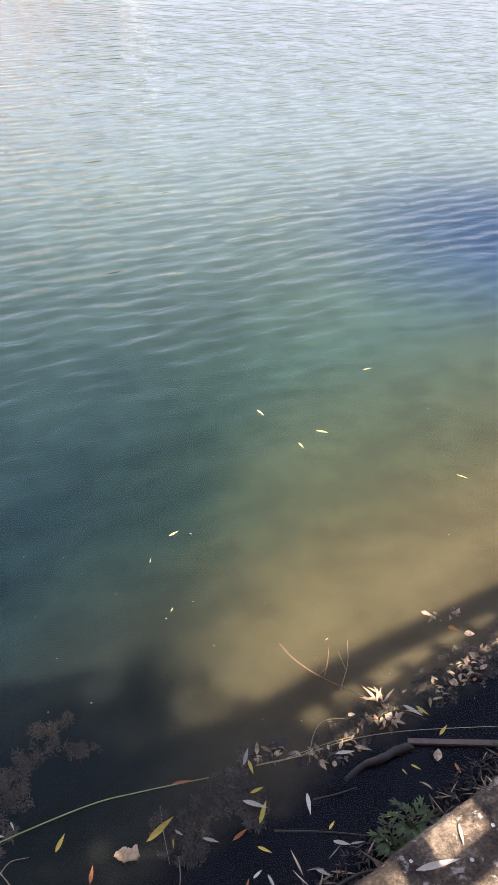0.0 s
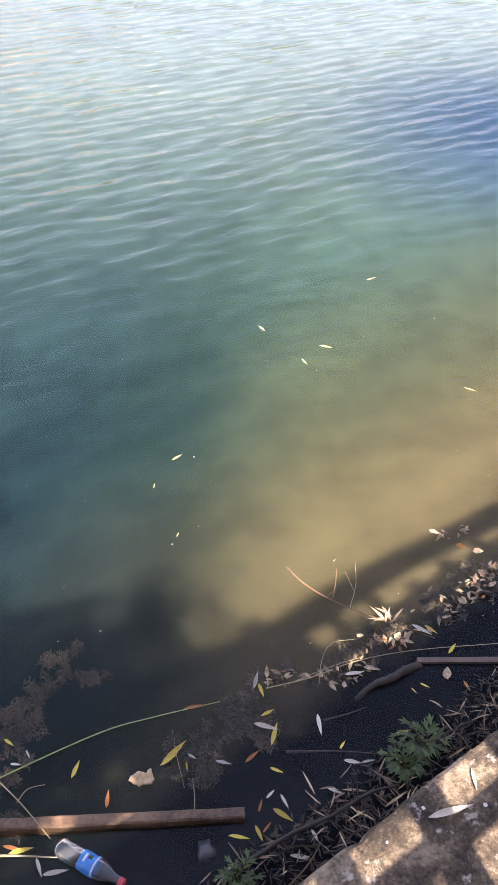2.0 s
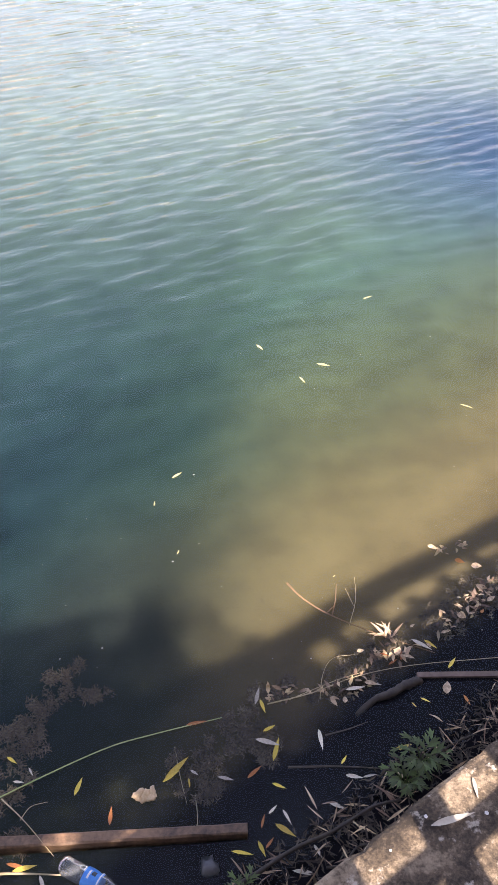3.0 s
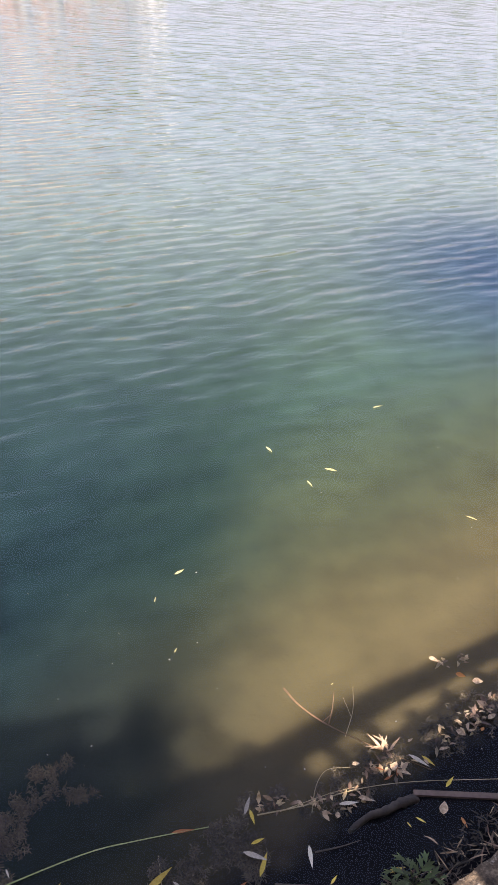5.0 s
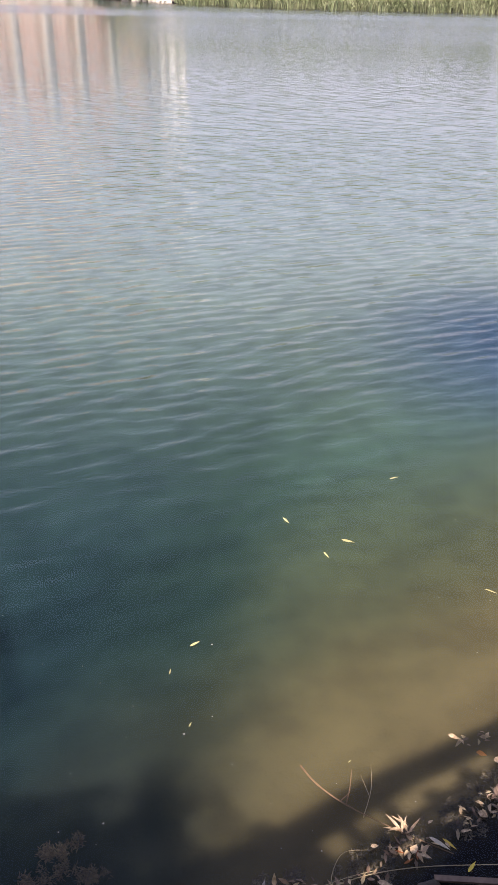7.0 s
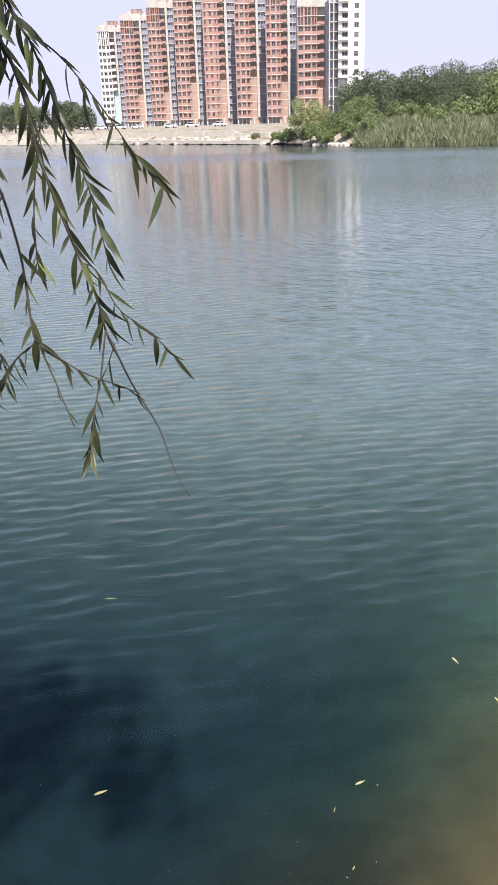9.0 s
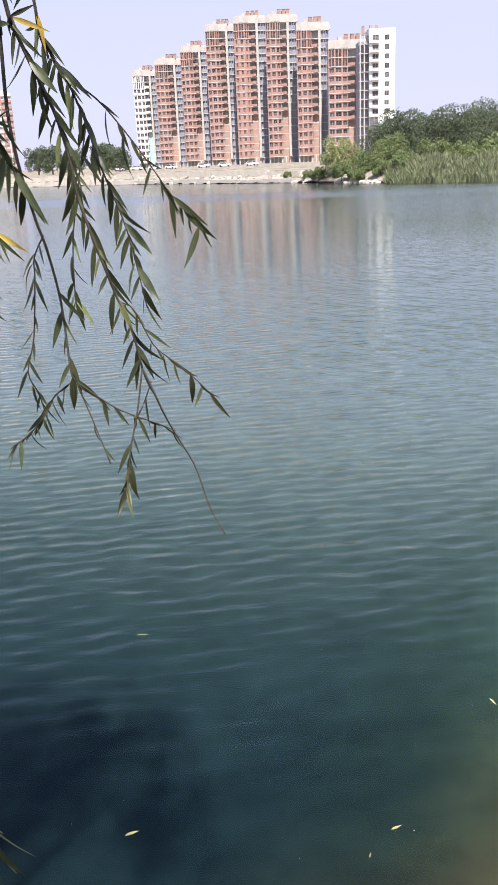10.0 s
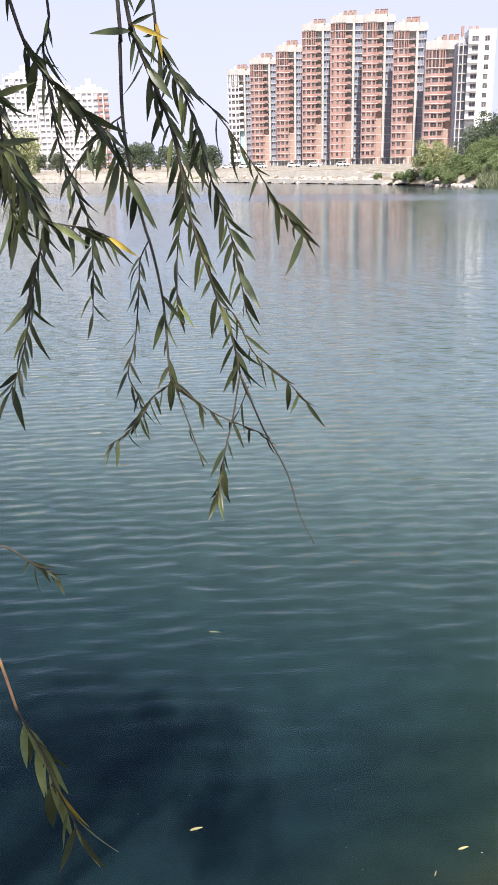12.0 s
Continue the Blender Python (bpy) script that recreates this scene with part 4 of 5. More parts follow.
def make_reeds():
    rng = np.random.default_rng(9)
    g = geo()
    for k in range(22000):
        x = rng.uniform(-8.5, 75)
        if rng.random() < 0.55:
            x = rng.uniform(-8.5, 30)
        dep = rng.random() ** 1.3 * 6.5
        y = far_shore(x) - 0.9 + dep + 0.5 * math.sin(x * 1.3)
        clump = 0.5 + 0.5 * max(-1, min(1, 1.6 * noise.noise((x * 0.45, y * 0.6, 2))))
        h = (0.55 + 1.25 * clump + 0.08 * dep) * rng.uniform(0.75, 1.1)
        if x < -6:
            h *= 0.75
        lx, ly = rng.normal(0, 0.34, 2)
        wd = rng.uniform(0.035, 0.075)
        a = rng.uniform(-0.6, 0.6)
        ux, uy = wd * math.cos(a), wd * math.sin(a)
        z = max(-0.2, ground_height(x, y)) - 0.05
        add(g, [(x - ux * 0.6, y - uy * 0.6, z), (x + ux * 0.6, y + uy * 0.6, z), (x + ux + lx * 0.35, y + uy + ly * 0.35, z + h * 0.62), (x - ux + lx * 0.35, y - uy + ly * 0.35, z + h * 0.62), (x + lx, y + ly, z + h)], [(0, 1, 2, 3), (3, 2, 4)])
    thing("reeds", g, REED, "dense stand of tall green reeds along the far waterline", "reeds", kind="stuff")


make_reeds()


# ---- leaves ----
def leaf_geo(length, width, bend=0.15, fold=0.25, segs=6):
    """A lance-shaped leaf from the origin along +x, folded at its midrib and bent down."""
    v, f = [], []
    for k in range(segs + 1):
        t = k / segs
        w = width * 0.5 * math.sin(math.pi * min(1, t ** 0.8)) * (1 - 0.25 * t) + 0.0006
        x, z = length * t, -bend * length * t * t
        v += [(x, -w, z + fold * w), (x, 0, z), (x, w, z + fold * w)]
    for k in range(segs):
        a = 3 * k
        f += [(a, a + 3, a + 4, a + 1), (a + 1, a + 4, a + 5, a + 2)]
    g = geo()
    add(g, v, f)
    return g


# ---- the willow over the quay ----
TREE_BASE = (-2.2, -3.2, QUAY_Z - 0.03)
willow = holder("willow_tree", pose(*TREE_BASE), "weeping willow leaning over the quay with hanging shoots", "tree")
BOUGHS = [
    [(-2.2, -3.2, 1.4), (-2.1, -3.0, 2.6), (-1.8, -2.6, 4.2)],
    [(-1.8, -2.6, 4.2), (-1.4, -1.2, 5.4), (-0.9, 0.6, 5.9), (-0.6, 1.5, 5.5), (-0.45, 1.9, 4.8)],
    [(-1.8, -2.6, 4.2), (-1.9, -0.6, 6.0), (-1.5, 0.4, 6.7), (-1.0, 1.2, 6.5)],
    [(-1.8, -2.6, 4.2), (-2.6, -1.2, 6.0), (-3.2, 0.2, 6.9), (-3.7, 0.9, 6.7)],
    [(-1.8, -2.6, 4.2), (-1.4, -1.6, 6.2), (-0.8, -0.4, 7.2), (-0.3, 0.8, 7.0)],
    # limb added to carry the shading tufts
    [(-1.8, -2.6, 4.2), (-0.8, -2.2, 5.8), (0.3, -1.7, 6.6), (1.4, -1.3, 6.5)],
    [(-2.0, -2.8, 3.8), (-1.3, -1.6, 4.9), (-0.9, 0.0, 5.2), (-0.7, 1.3, 4.7)],
]
for k, pts in enumerate(BOUGHS):
    g = geo()
    tube(g, curve(pts, 5), 0.26 if k == 0 else 0.11, 0.17 if k == 0 else 0.018, 10, 0, 0.15)
    part("trunk" if k == 0 else "limb", g, BARK, willow, local=False, smooth=True)


def willow_crown():
    """The crown, out of view: hanging sprays of narrow leaves round the limbs."""
    rng = np.random.default_rng(4)
    g = geo()
    # first five dense tufts added over the promenade, unseen, to shade the shallows
    tips = [(1.55, -1.15, 6.2, 0.26), (1.25, -1.3, 6.2, 0.38), (0.95, -1.55, 6.3, 0.45), (0.4, -1.5, 6.3, 0.6), (-0.2, -1.75, 6.3, 0.75), (-0.15, 0.2, 6.2, 0.65), (-0.7, 0.9, 6.5, 0.8), (-1.2, 0.0, 6.7, 1.1), (-1.8, 0.5, 6.6, 1.35), (-3.7, 0.6, 6.8, 1.5), (-5.3, 1.4, 6.7, 1.6), (-3.1, -0.9, 6.8, 1.1), (-4.7, -0.8, 6.4, 1.4), (-6.6, 0.4, 6.4, 1.4)]
    for cx, cy, cz, r in tips:
        for k in range(int((250 if cy < -1.0 else 60) * r * r)):
            d = rng.normal(size=3)
            d /= np.linalg.norm(d)
            p = np.array((cx, cy, cz)) + d * r * rng.uniform(0.2, 1.0)
            drop = rng.uniform(0.5, 1.2)
            if p[2] - drop < 4.9:
                drop = max(0.15, p[2] - 4.9)
            sway = rng.normal(0, 0.12, 2)
            for j in range(10):
                t = (j + rng.random()) / 10
                a = rng.uniform(0, 2 * math.pi)
                q = p + np.array((sway[0] * t, sway[1] * t, -drop * t))
                u = np.array((math.cos(a) * 0.7, math.sin(a) * 0.7, -0.7)) * rng.uniform(0.13, 0.21)
                v = np.array((-math.sin(a), math.cos(a), 0.2)) * 0.021
                add(g, [q, q + u * 0.45 + v, q + u, q + u * 0.45 - v], [(0, 1, 2, 3)])
    part("crown", g, CROWN, willow, "hanging sprays of narrow green leaves", local=False)


willow_crown()

LEAF_MESHES = [mesh_of("leaf", leaf_geo(0.1, 0.0125 + 0.001 * k, (0.05, 0.22, 0.42, -0.25)[k], 0.35), [LEAF_GREEN], True) for k in range(4)]
LEAF_OLIVES = [mesh_of("leaf", leaf_geo(0.1, 0.012, 0.15, 0.35), [LEAF_OLIVE_LIT], True), mesh_of("leaf", leaf_geo(0.1, 0.014, 0.1, 0.35), [LEAF_YELLOW], True)]


def shoot(pts, r0, r1, leaves, seed, start=0.1, size=1.0, hang=0.75, olive=0.09, bark=SHOOT):
    """A thin hanging shoot with alternate narrow leaves."""
    rng = random.Random(seed)
    line = curve(pts, 4)
    g = geo()
    tube(g, line, r0 * 0.95, max(r1 * 0.9, 0.0013), 6)
    stem = part("shoot", g, bark, willow, local=False, smooth=True)
    leaves = int(0.95 * leaves + 0.5)
    for k in range(leaves):
        t = start + (1 - start) * (k + rng.uniform(0.2, 0.8)) / leaves
        f = t * (len(line) - 1)
        i = min(int(f), len(line) - 2)
        p = line[i].lerp(line[i + 1], f - i)
        d = (line[i + 1] - line[i]).normalized()
        a = rng.uniform(-0.5, 0.5) + (math.pi if k % 2 else 0)
        side = Vector((math.cos(a), 0.8 * math.sin(a), 0))
        way = (d * 0.55 + side * rng.uniform(0.15, 0.85) + Vector((0, 0, -hang * rng.uniform(0.5, 1.2)))).normalized()
        up = Vector((rng.uniform(-1, 1), -1.0, rng.uniform(-0.6, 0.8)))
        y = up.cross(way).normalized()
        z = way.cross(y)
        s = size * rng.uniform(0.45, 1.12)
        rot = Matrix((way, y, z)).transposed().to_4x4()
        me = LEAF_OLIVES[rng.random() < 0.05] if rng.random() < olive else rng.choice(LEAF_MESHES)
        ob = new("leaf", me)
        ob.parent = stem
        ob.matrix_basis = Matrix.Translation(p) @ rot @ Matrix.Diagonal((s, s * rng.uniform(0.85, 1.25), s, 1))
    return stem


shoot([(-0.46, 1.8, 4.9), (-0.46, 1.88, 3.7), (-0.47, 1.9, 3.56), (-0.48, 1.91, 3.42), (-0.47, 1.91, 3.31), (-0.45, 1.92, 3.19), (-0.43, 1.92, 3.12), (-0.41, 1.92, 3.0), (-0.39, 1.89, 2.85), (-0.38, 1.89, 2.82)], 0.0048, 0.0026, 12, 1, 0.75)
shoot([(-0.38, 1.89, 2.82), (-0.33, 1.9, 2.78), (-0.29, 1.91, 2.75), (-0.25, 1.92, 2.73), (-0.2, 1.93, 2.71), (-0.16, 1.94, 2.69)], 0.002, 0.001, 11, 2, 0.1, 0.6)
shoot([(-0.39, 1.91, 2.82), (-0.43, 1.88, 2.79), (-0.45, 1.86, 2.75), (-0.48, 1.83, 2.71), (-0.52, 1.8, 2.68)], 0.002, 0.001, 20, 3, 0.0, 0.62)
shoot([(-0.38, 1.89, 2.82), (-0.34, 1.88, 2.72), (-0.3, 1.86, 2.63)], 0.002, 0.001, 3, 4, 0.0, 0.5, olive=0.6)
shoot([(-0.55, 1.7, 4.8), (-0.43, 1.84, 3.69), (-0.42, 1.86, 3.59), (-0.4, 1.88, 3.51), (-0.37, 1.91, 3.41), (-0.35, 1.92, 3.31), (-0.34, 1.92, 3.23), (-0.31, 1.92, 3.13), (-0.27, 1.92, 3.01), (-0.24, 1.92, 2.93), (-0.22, 1.91, 2.85)], 0.005, 0.0028, 60, 5, 0.1)
shoot([(-0.22, 1.91, 2.85), (-0.16, 1.89, 2.73), (-0.1, 1.88, 2.63), (-0.06, 1.85, 2.54), (-0.02, 1.83, 2.48)], 0.0026, 0.001, 0, 6)
shoot([(-0.22, 1.91, 2.85), (-0.23, 1.88, 2.75), (-0.24, 1.85, 2.68), (-0.24, 1.82, 2.62), (-0.24, 1.79, 2.57)], 0.0022, 0.001, 13, 7, 0.4, 1.0, 1.1)
shoot([(-0.2, 1.91, 2.82), (-0.22, 1.905, 2.77), (-0.24, 1.9, 2.73)], 0.0015, 0.001, 3, 8, 0.3, 0.7)
shoot([(-0.27, 1.93, 3.0), (-0.24, 1.94, 2.98), (-0.2, 1.94, 2.9), (-0.16, 1.95, 2.86), (-0.11, 1.95, 2.82), (-0.07, 1.95, 2.78)], 0.002, 0.001, 16, 9, 0.0, 0.75)
shoot([(-0.5, 1.9, 4.7), (-0.44, 2.0, 3.72), (-0.44, 2.02, 3.59), (-0.42, 2.04, 3.53), (-0.4, 2.05, 3.49), (-0.37, 2.07, 3.39), (-0.35, 2.08, 3.3), (-0.31, 2.09, 3.18), (-0.29, 2.09, 3.1), (-0.26, 2.08, 2.96)], 0.004, 0.0016, 58, 10, 0.1)
shoot([(-0.4, 2.05, 3.49), (-0.34, 2.08, 3.44), (-0.28, 2.1, 3.36), (-0.23, 2.12, 3.28), (-0.2, 2.13, 3.23), (-0.16, 2.14, 3.18), (-0.12, 2.15, 3.13)], 0.0024, 0.001, 20, 11, 0.15, 1.0)
shoot([(-0.7, 1.8, 4.7), (-0.66, 1.93, 3.73), (-0.69, 1.95, 3.58), (-0.69, 1.96, 3.48), (-0.68, 1.97, 3.35), (-0.66, 1.98, 3.27), (-0.63, 1.99, 3.18), (-0.63, 1.99, 3.08), (-0.63, 1.97, 2.96)], 0.0035, 0.001, 42, 12, 0.12, 0.9)
shoot([(-0.7, 1.4, 4.7), (-0.55, 1.6, 3.66), (-0.52, 1.64, 3.52), (-0.49, 1.67, 3.46), (-0.45, 1.69, 3.41), (-0.41, 1.72, 3.37), (-0.4, 1.73, 3.32), (-0.37, 1.74, 3.26)], 0.004, 0.0016, 38, 13, 0.12, 1.1)
shoot([(-0.47, 1.9, 3.42), (-0.51, 1.88, 3.39), (-0.56, 1.85, 3.33), (-0.59, 1.83, 3.27)], 0.0022, 0.001, 9, 14, 0.1, 0.95)
shoot([(-0.72, 1.5, 4.6), (-0.61, 1.66, 3.42), (-0.59, 1.67, 3.31), (-0.56, 1.68, 3.2), (-0.58, 1.67, 3.12), (-0.59, 1.64, 3.02), (-0.6, 1.61, 2.93), (-0.62, 1.58, 2.86)], 0.003, 0.001, 44, 15, 0.15, 0.9)
shoot([(-0.46, 1.97, 3.15), (-0.48, 1.95, 3.1), (-0.48, 1.94, 3.05), (-0.49, 1.92, 2.92), (-0.5, 1.89, 2.84), (-0.48, 1.89, 2.79), (-0.46, 1.88, 2.73)], 0.002, 0.001, 22, 16, 0.05, 0.8)
shoot([(-0.37, 2.07, 3.39), (-0.4, 2.06, 3.26), (-0.42, 2.04, 3.13), (-0.42, 2.02, 3.01), (-0.42, 2.02, 2.98)], 0.002, 0.001, 16, 17, 0.1, 0.95)
# next three: many bright olive leaves put sunlight into the colour
shoot([(-0.75, 1.2, 4.5), (-0.57, 1.49, 3.46), (-0.54, 1.53, 3.36), (-0.51, 1.54, 3.28), (-0.48, 1.56, 3.22), (-0.41, 1.6, 3.2), (-0.37, 1.62, 3.18)], 0.0035, 0.001, 46, 18, 0.15, 0.85, olive=0.45)
shoot([(-0.8, 1.3, 4.6), (-0.59, 1.53, 3.54), (-0.56, 1.56, 3.45), (-0.56, 1.57, 3.35), (-0.56, 1.57, 3.26), (-0.55, 1.57, 3.21)], 0.0035, 0.001, 46, 19, 0.2, 0.9, olive=0.35)
shoot([(-0.9, 1.25, 4.6), (-0.66, 1.5, 3.6), (-0.62, 1.53, 3.45), (-0.58, 1.55, 3.35), (-0.54, 1.58, 3.27)], 0.003, 0.001, 38, 20, 0.2, 0.9, olive=0.35)
shoot([(-0.95, 1.0, 4.7), (-0.7, 1.15, 3.2), (-0.5, 1.16, 2.74), (-0.42, 1.15, 2.62), (-0.37, 1.13, 2.53), (-0.33, 1.105, 2.465)], 0.004, 0.0024, 0, 21, bark=SHOOT_RED)
# mostly bright olive leaves, coloured as if in the sun
shoot([(-0.33, 1.105, 2.465), (-0.31, 1.1, 2.44), (-0.28, 1.09, 2.41), (-0.25, 1.07, 2.37), (-0.22, 1.06, 2.33), (-0.19, 1.045, 2.3)], 0.002, 0.001, 18, 22, 0.05, 1.2, 1.0, olive=0.8)
shoot([(-0.9, 1.1, 4.6), (-0.62, 1.17, 3.0), (-0.45, 1.19, 2.73), (-0.4, 1.22, 2.7), (-0.36, 1.23, 2.67), (-0.32, 1.24, 2.65)], 0.003, 0.001, 10, 23, 0.75, 0.6, 0.4)

# ---- on the water by the quay ----
def make_pole():
    """A squared timber with worn corners, its far end cut off straight."""
    rng = random.Random(6)
    section = [(-0.023, -0.03), (-0.017, -0.037), (0.017, -0.037), (0.023, -0.03), (0.022, 0.028), (0.016, 0.034), (-0.017, 0.035), (-0.024, 0.029)]
    g, n = geo(), 30
    for k in range(n + 1):
        t = k / n
        size = 1.08 - 0.22 * t
        for c, d in section:
            g[0].append((-1.1 + 1.65 * t + (0.004 * rng.uniform(-1, 1) if k == n else 0), 1.738 - 0.004 * math.sin(3 * t) + c * size + rng.uniform(-0.0012, 0.0012), 0.006 + d * size + rng.uniform(-0.0015, 0.0015)))
    for k in range(n):
        for j in range(8):
            g[1].append((8 * k + j, 8 * k + (j + 1) % 8, 8 * k + 8 + (j + 1) % 8, 8 * k + 8 + j))
    g[1].extend([tuple(range(8))[::-1], tuple(range(8 * n, 8 * n + 8))])
    g[2].extend([0] * len(g[1]))
    thing("wooden_pole", g, LOG_WOOD, "long wet brown squared timber floating by the quay", "pole")


make_pole()


def make_bottle():
    a, b2 = Vector((-0.11, 1.655, 0.018)), Vector((0.13, 1.52, 0.014))
    d = (b2 - a)
    length = d.length
    rot = d.to_track_quat("X", "Z").to_matrix().to_4x4()
    b = holder("plastic_bottle", Matrix.Translation(a) @ rot, "clear plastic bottle with blue wrapper floating by the pole", "bottle")

    def lathe(prof, sides=20, crumple=0.0):
        g = geo()
        v = []
        for x, r in prof:
            for k in range(sides):
                a = 2 * math.pi * k / sides
                dent = 1 + crumple * noise.noise((x * 38, 2.2 * math.cos(a), 2.2 * math.sin(a)))
                v.append((x, r * dent * math.cos(a), r * dent * math.sin(a)))
        add(g, v, [(i * sides + k, (i + 1) * sides + k, (i + 1) * sides + (k + 1) % sides, i * sides + (k + 1) % sides) for i in range(len(prof) - 1) for k in range(sides)])
        add(g, v[:sides], [tuple(range(sides))])
        add(g, v[-sides:], [tuple(range(sides))[::-1]])
        return g
    body = [(0.0, 0.018), (0.004, 0.028), (0.012, 0.033)]
    for k in range(9):
        body += [(0.02 + 0.008 * k, 0.0345), (0.024 + 0.008 * k, 0.0318)]
    body += [(0.1, 0.0335), (0.15, 0.0335), (0.165, 0.034), (0.185, 0.031), (0.21, 0.0235), (0.232, 0.0145), (length - 0.02, 0.0125)]
    part("body", lathe(body, 28, 0.22), PLASTIC, b, "crumpled ribbed clear plastic", True)
    part("wrapper", lathe([(0.1, 0.0352), (0.115, 0.0356), (0.13, 0.0358), (0.15, 0.0356), (0.166, 0.035)], 28, 0.1), LABEL_BLUE, b, "crumpled blue paper wrapper", True)
    for name, x0, x1, a0, a1, material in (("pale_band", 0.158, 0.163, 0.3, 2.9, LIME), ("dark_mark", 0.128, 0.144, 1.0, 1.45, CAR_GLASS), ("pale_mark", 0.116, 0.123, 1.0, 1.9, LIME)):
        g = geo()
        add(g, [(x, 0.0374 * math.cos(a0 + (a1 - a0) * k / 8), 0.0374 * math.sin(a0 + (a1 - a0) * k / 8)) for x in (x0, x1) for k in range(9)], [(k, k + 1, k + 10, k + 9) for k in range(8)])
        part(name, g, material, b)
    part("cap", lathe([(length - 0.02, 0.0145), (length, 0.0145)]), CAP_RED, b, "red screw cap")


make_bottle()
g = geo()
add(g, [(1.3, 2.335, 0.004), (2.05, 2.3, 0.004), (2.05, 2.328, 0.004), (1.3, 2.358, 0.004), (1.3, 2.335, 0.016), (2.05, 2.3, 0.016), (2.05, 2.328, 0.016), (1.3, 2.358, 0.016)], BOX_FACES)
thing("plank", g, PLANK, "thin pinkish wooden lath floating near the bank", "plank")
g = geo()
tube(g, curve([(1.02, 2.19, -0.015), (1.1, 2.24, 0.012), (1.17, 2.26, 0.02), (1.24, 2.3, 0.012), (1.31, 2.33, -0.005)], 5), 0.011, 0.021, 9, 0, 0.5)
thing("driftwood", g, DRIFT, "short dark rotten piece of driftwood in the shallows", "driftwood", smooth=True)
g = geo()
tube(g, curve([(-0.75, 1.72, 0.004), (-0.38, 1.91, 0.008), (-0.01, 2.08, 0.01), (0.2, 2.14, 0.008), (0.47, 2.2, 0.003)], 5), 0.0034, 0.0018, 6)
thing("reed_stem", g, STALK, "long thin green reed stem floating on dark water", "reed stem")


def stick(name, runs, r, material, label):
    g = geo()
    for k, pts in enumerate(runs):
        tube(g, curve(pts, 4), r if k == 0 else r * 0.6, r * 0.3, 5)
    thing(name, g, material, label, "twig", "twigs in the water")


stick("twig", [[(0.79, 2.84, 0.05), (0.86, 2.76, 0.03), (0.98, 2.67, 0.015), (1.18, 2.56, 0.008), (1.4, 2.46, 0.0)], [(0.98, 2.67, 0.015), (1.0, 2.73, 0.05), (1.01, 2.79, 0.09)], [(0.96, 2.69, 0.015), (1.0, 2.72, 0.03)]], 0.0045, TWIG, "thin forked brown twig rising from the water")
stick("twig", [[(0.66, 2.25, 0.004), (0.85, 2.29, 0.008), (1.05, 2.36, 0.006), (1.3, 2.4, 0.006), (1.7, 2.42, 0.002)], [(0.75, 2.265, 0.004), (0.95, 2.34, 0.01), (1.08, 2.38, 0.004)]], 0.003, STRAW, "pale dead reed stalk lying on the water")
stick("twig", [[(0.88, 2.27, -0.01), (0.9, 2.36, 0.03), (0.95, 2.43, 0.04), (1.05, 2.46, 0.015)]], 0.002, STRAW, "thin curled straw standing out of the water")
stick("twig", [[(0.72, 1.975, 0.0), (0.92, 1.965, 0.004), (1.12, 1.945, 0.0)]], 0.005, DRIFT, "dark straight twig floating in the shade")
stick("twig", [[(0.88, 2.1, 0.0), (0.98, 2.12, 0.006), (1.06, 2.15, 0.0)]], 0.004, DRIFT, "short dark twig floating in the shade")
stick("twig", [[(-0.36, 1.9, 0.02), (-0.25, 1.79, 0.06), (-0.14, 1.68, 0.02)], [(-0.27, 1.8, 0.055), (-0.24, 1.85, 0.05), (-0.18, 1.87, 0.04)]], 0.003, STRAW, "thin pale bent twig leaning on the pole")
stick("twig", [[(-0.5, 1.63, 0.004), (-0.3, 1.635, 0.006), (-0.1, 1.62, 0.004)]], 0.007, STRAW, "pale straw stalk floating near the bottle")
stick("twig", [[(0.28, 2.1, -0.03), (0.3, 1.98, 0.0), (0.33, 1.86, -0.02)]], 0.0025, STRAW, "submerged thin straw in dark water")
stick("twig", [[(0.36, 1.9, -0.03), (0.37, 1.8, 0.0), (0.36, 1.73, -0.02)]], 0.0025, STRAW, "submerged thin straw in dark water")
stick("twig", [[(1.05, 2.62, 0.0), (1.09, 2.72, 0.05), (1.1, 2.83, 0.08)], [(1.08, 2.7, 0.04), (1.05, 2.78, 0.07)]], 0.002, STRAW, "thin dead weed stem standing in the shallows")

# fallen leaves, each lying flat on the water: x, y, heading, length
YELLOW = [(0.29, 1.99, 46, 0.136), (0.27, 1.96, 33, 0.077), (-0.08, 1.94, 70, 0.074), (0.34, 1.93, -83, 0.041), (0.64, 2.24, -74, 0.069), (0.66, 2.14, 24, 0.059), (0.68, 2.05, 73, 0.103), (0.68, 1.9, -26, 0.058), (0.94, 1.99, 52, 0.042), (0.53, 1.66, -12, 0.081), (0.6, 1.67, -68, 0.066), (0.69, 1.73, -38, 0.091), (1.13, 1.78, -88, 0.053), (1.39, 2.5, -47, 0.071), (1.46, 2.4, 48, 0.062), (1.26, 2.21, -56, 0.032), (1.31, 2.23, -34, 0.045), (-0.35, 2.06, -38, 0.057), (1.18, 2.03, 15, 0.08), (-0.24, 1.65, 10, 0.089)]
BROWN = [(0.37, 2.18, 9, 0.092), (0.59, 1.96, 39, 0.075), (0.05, 1.82, 87, 0.068), (0.61, 1.77, 73, 0.053), (0.63, 1.69, 49, 0.05), (1.48, 2.22, -74, 0.053), (-0.27, 1.66, -14, 0.081), (1.21, 2.42, 30, 0.05), (1.25, 2.45, 80, 0.05), (1.18, 2.46, -20, 0.045)]
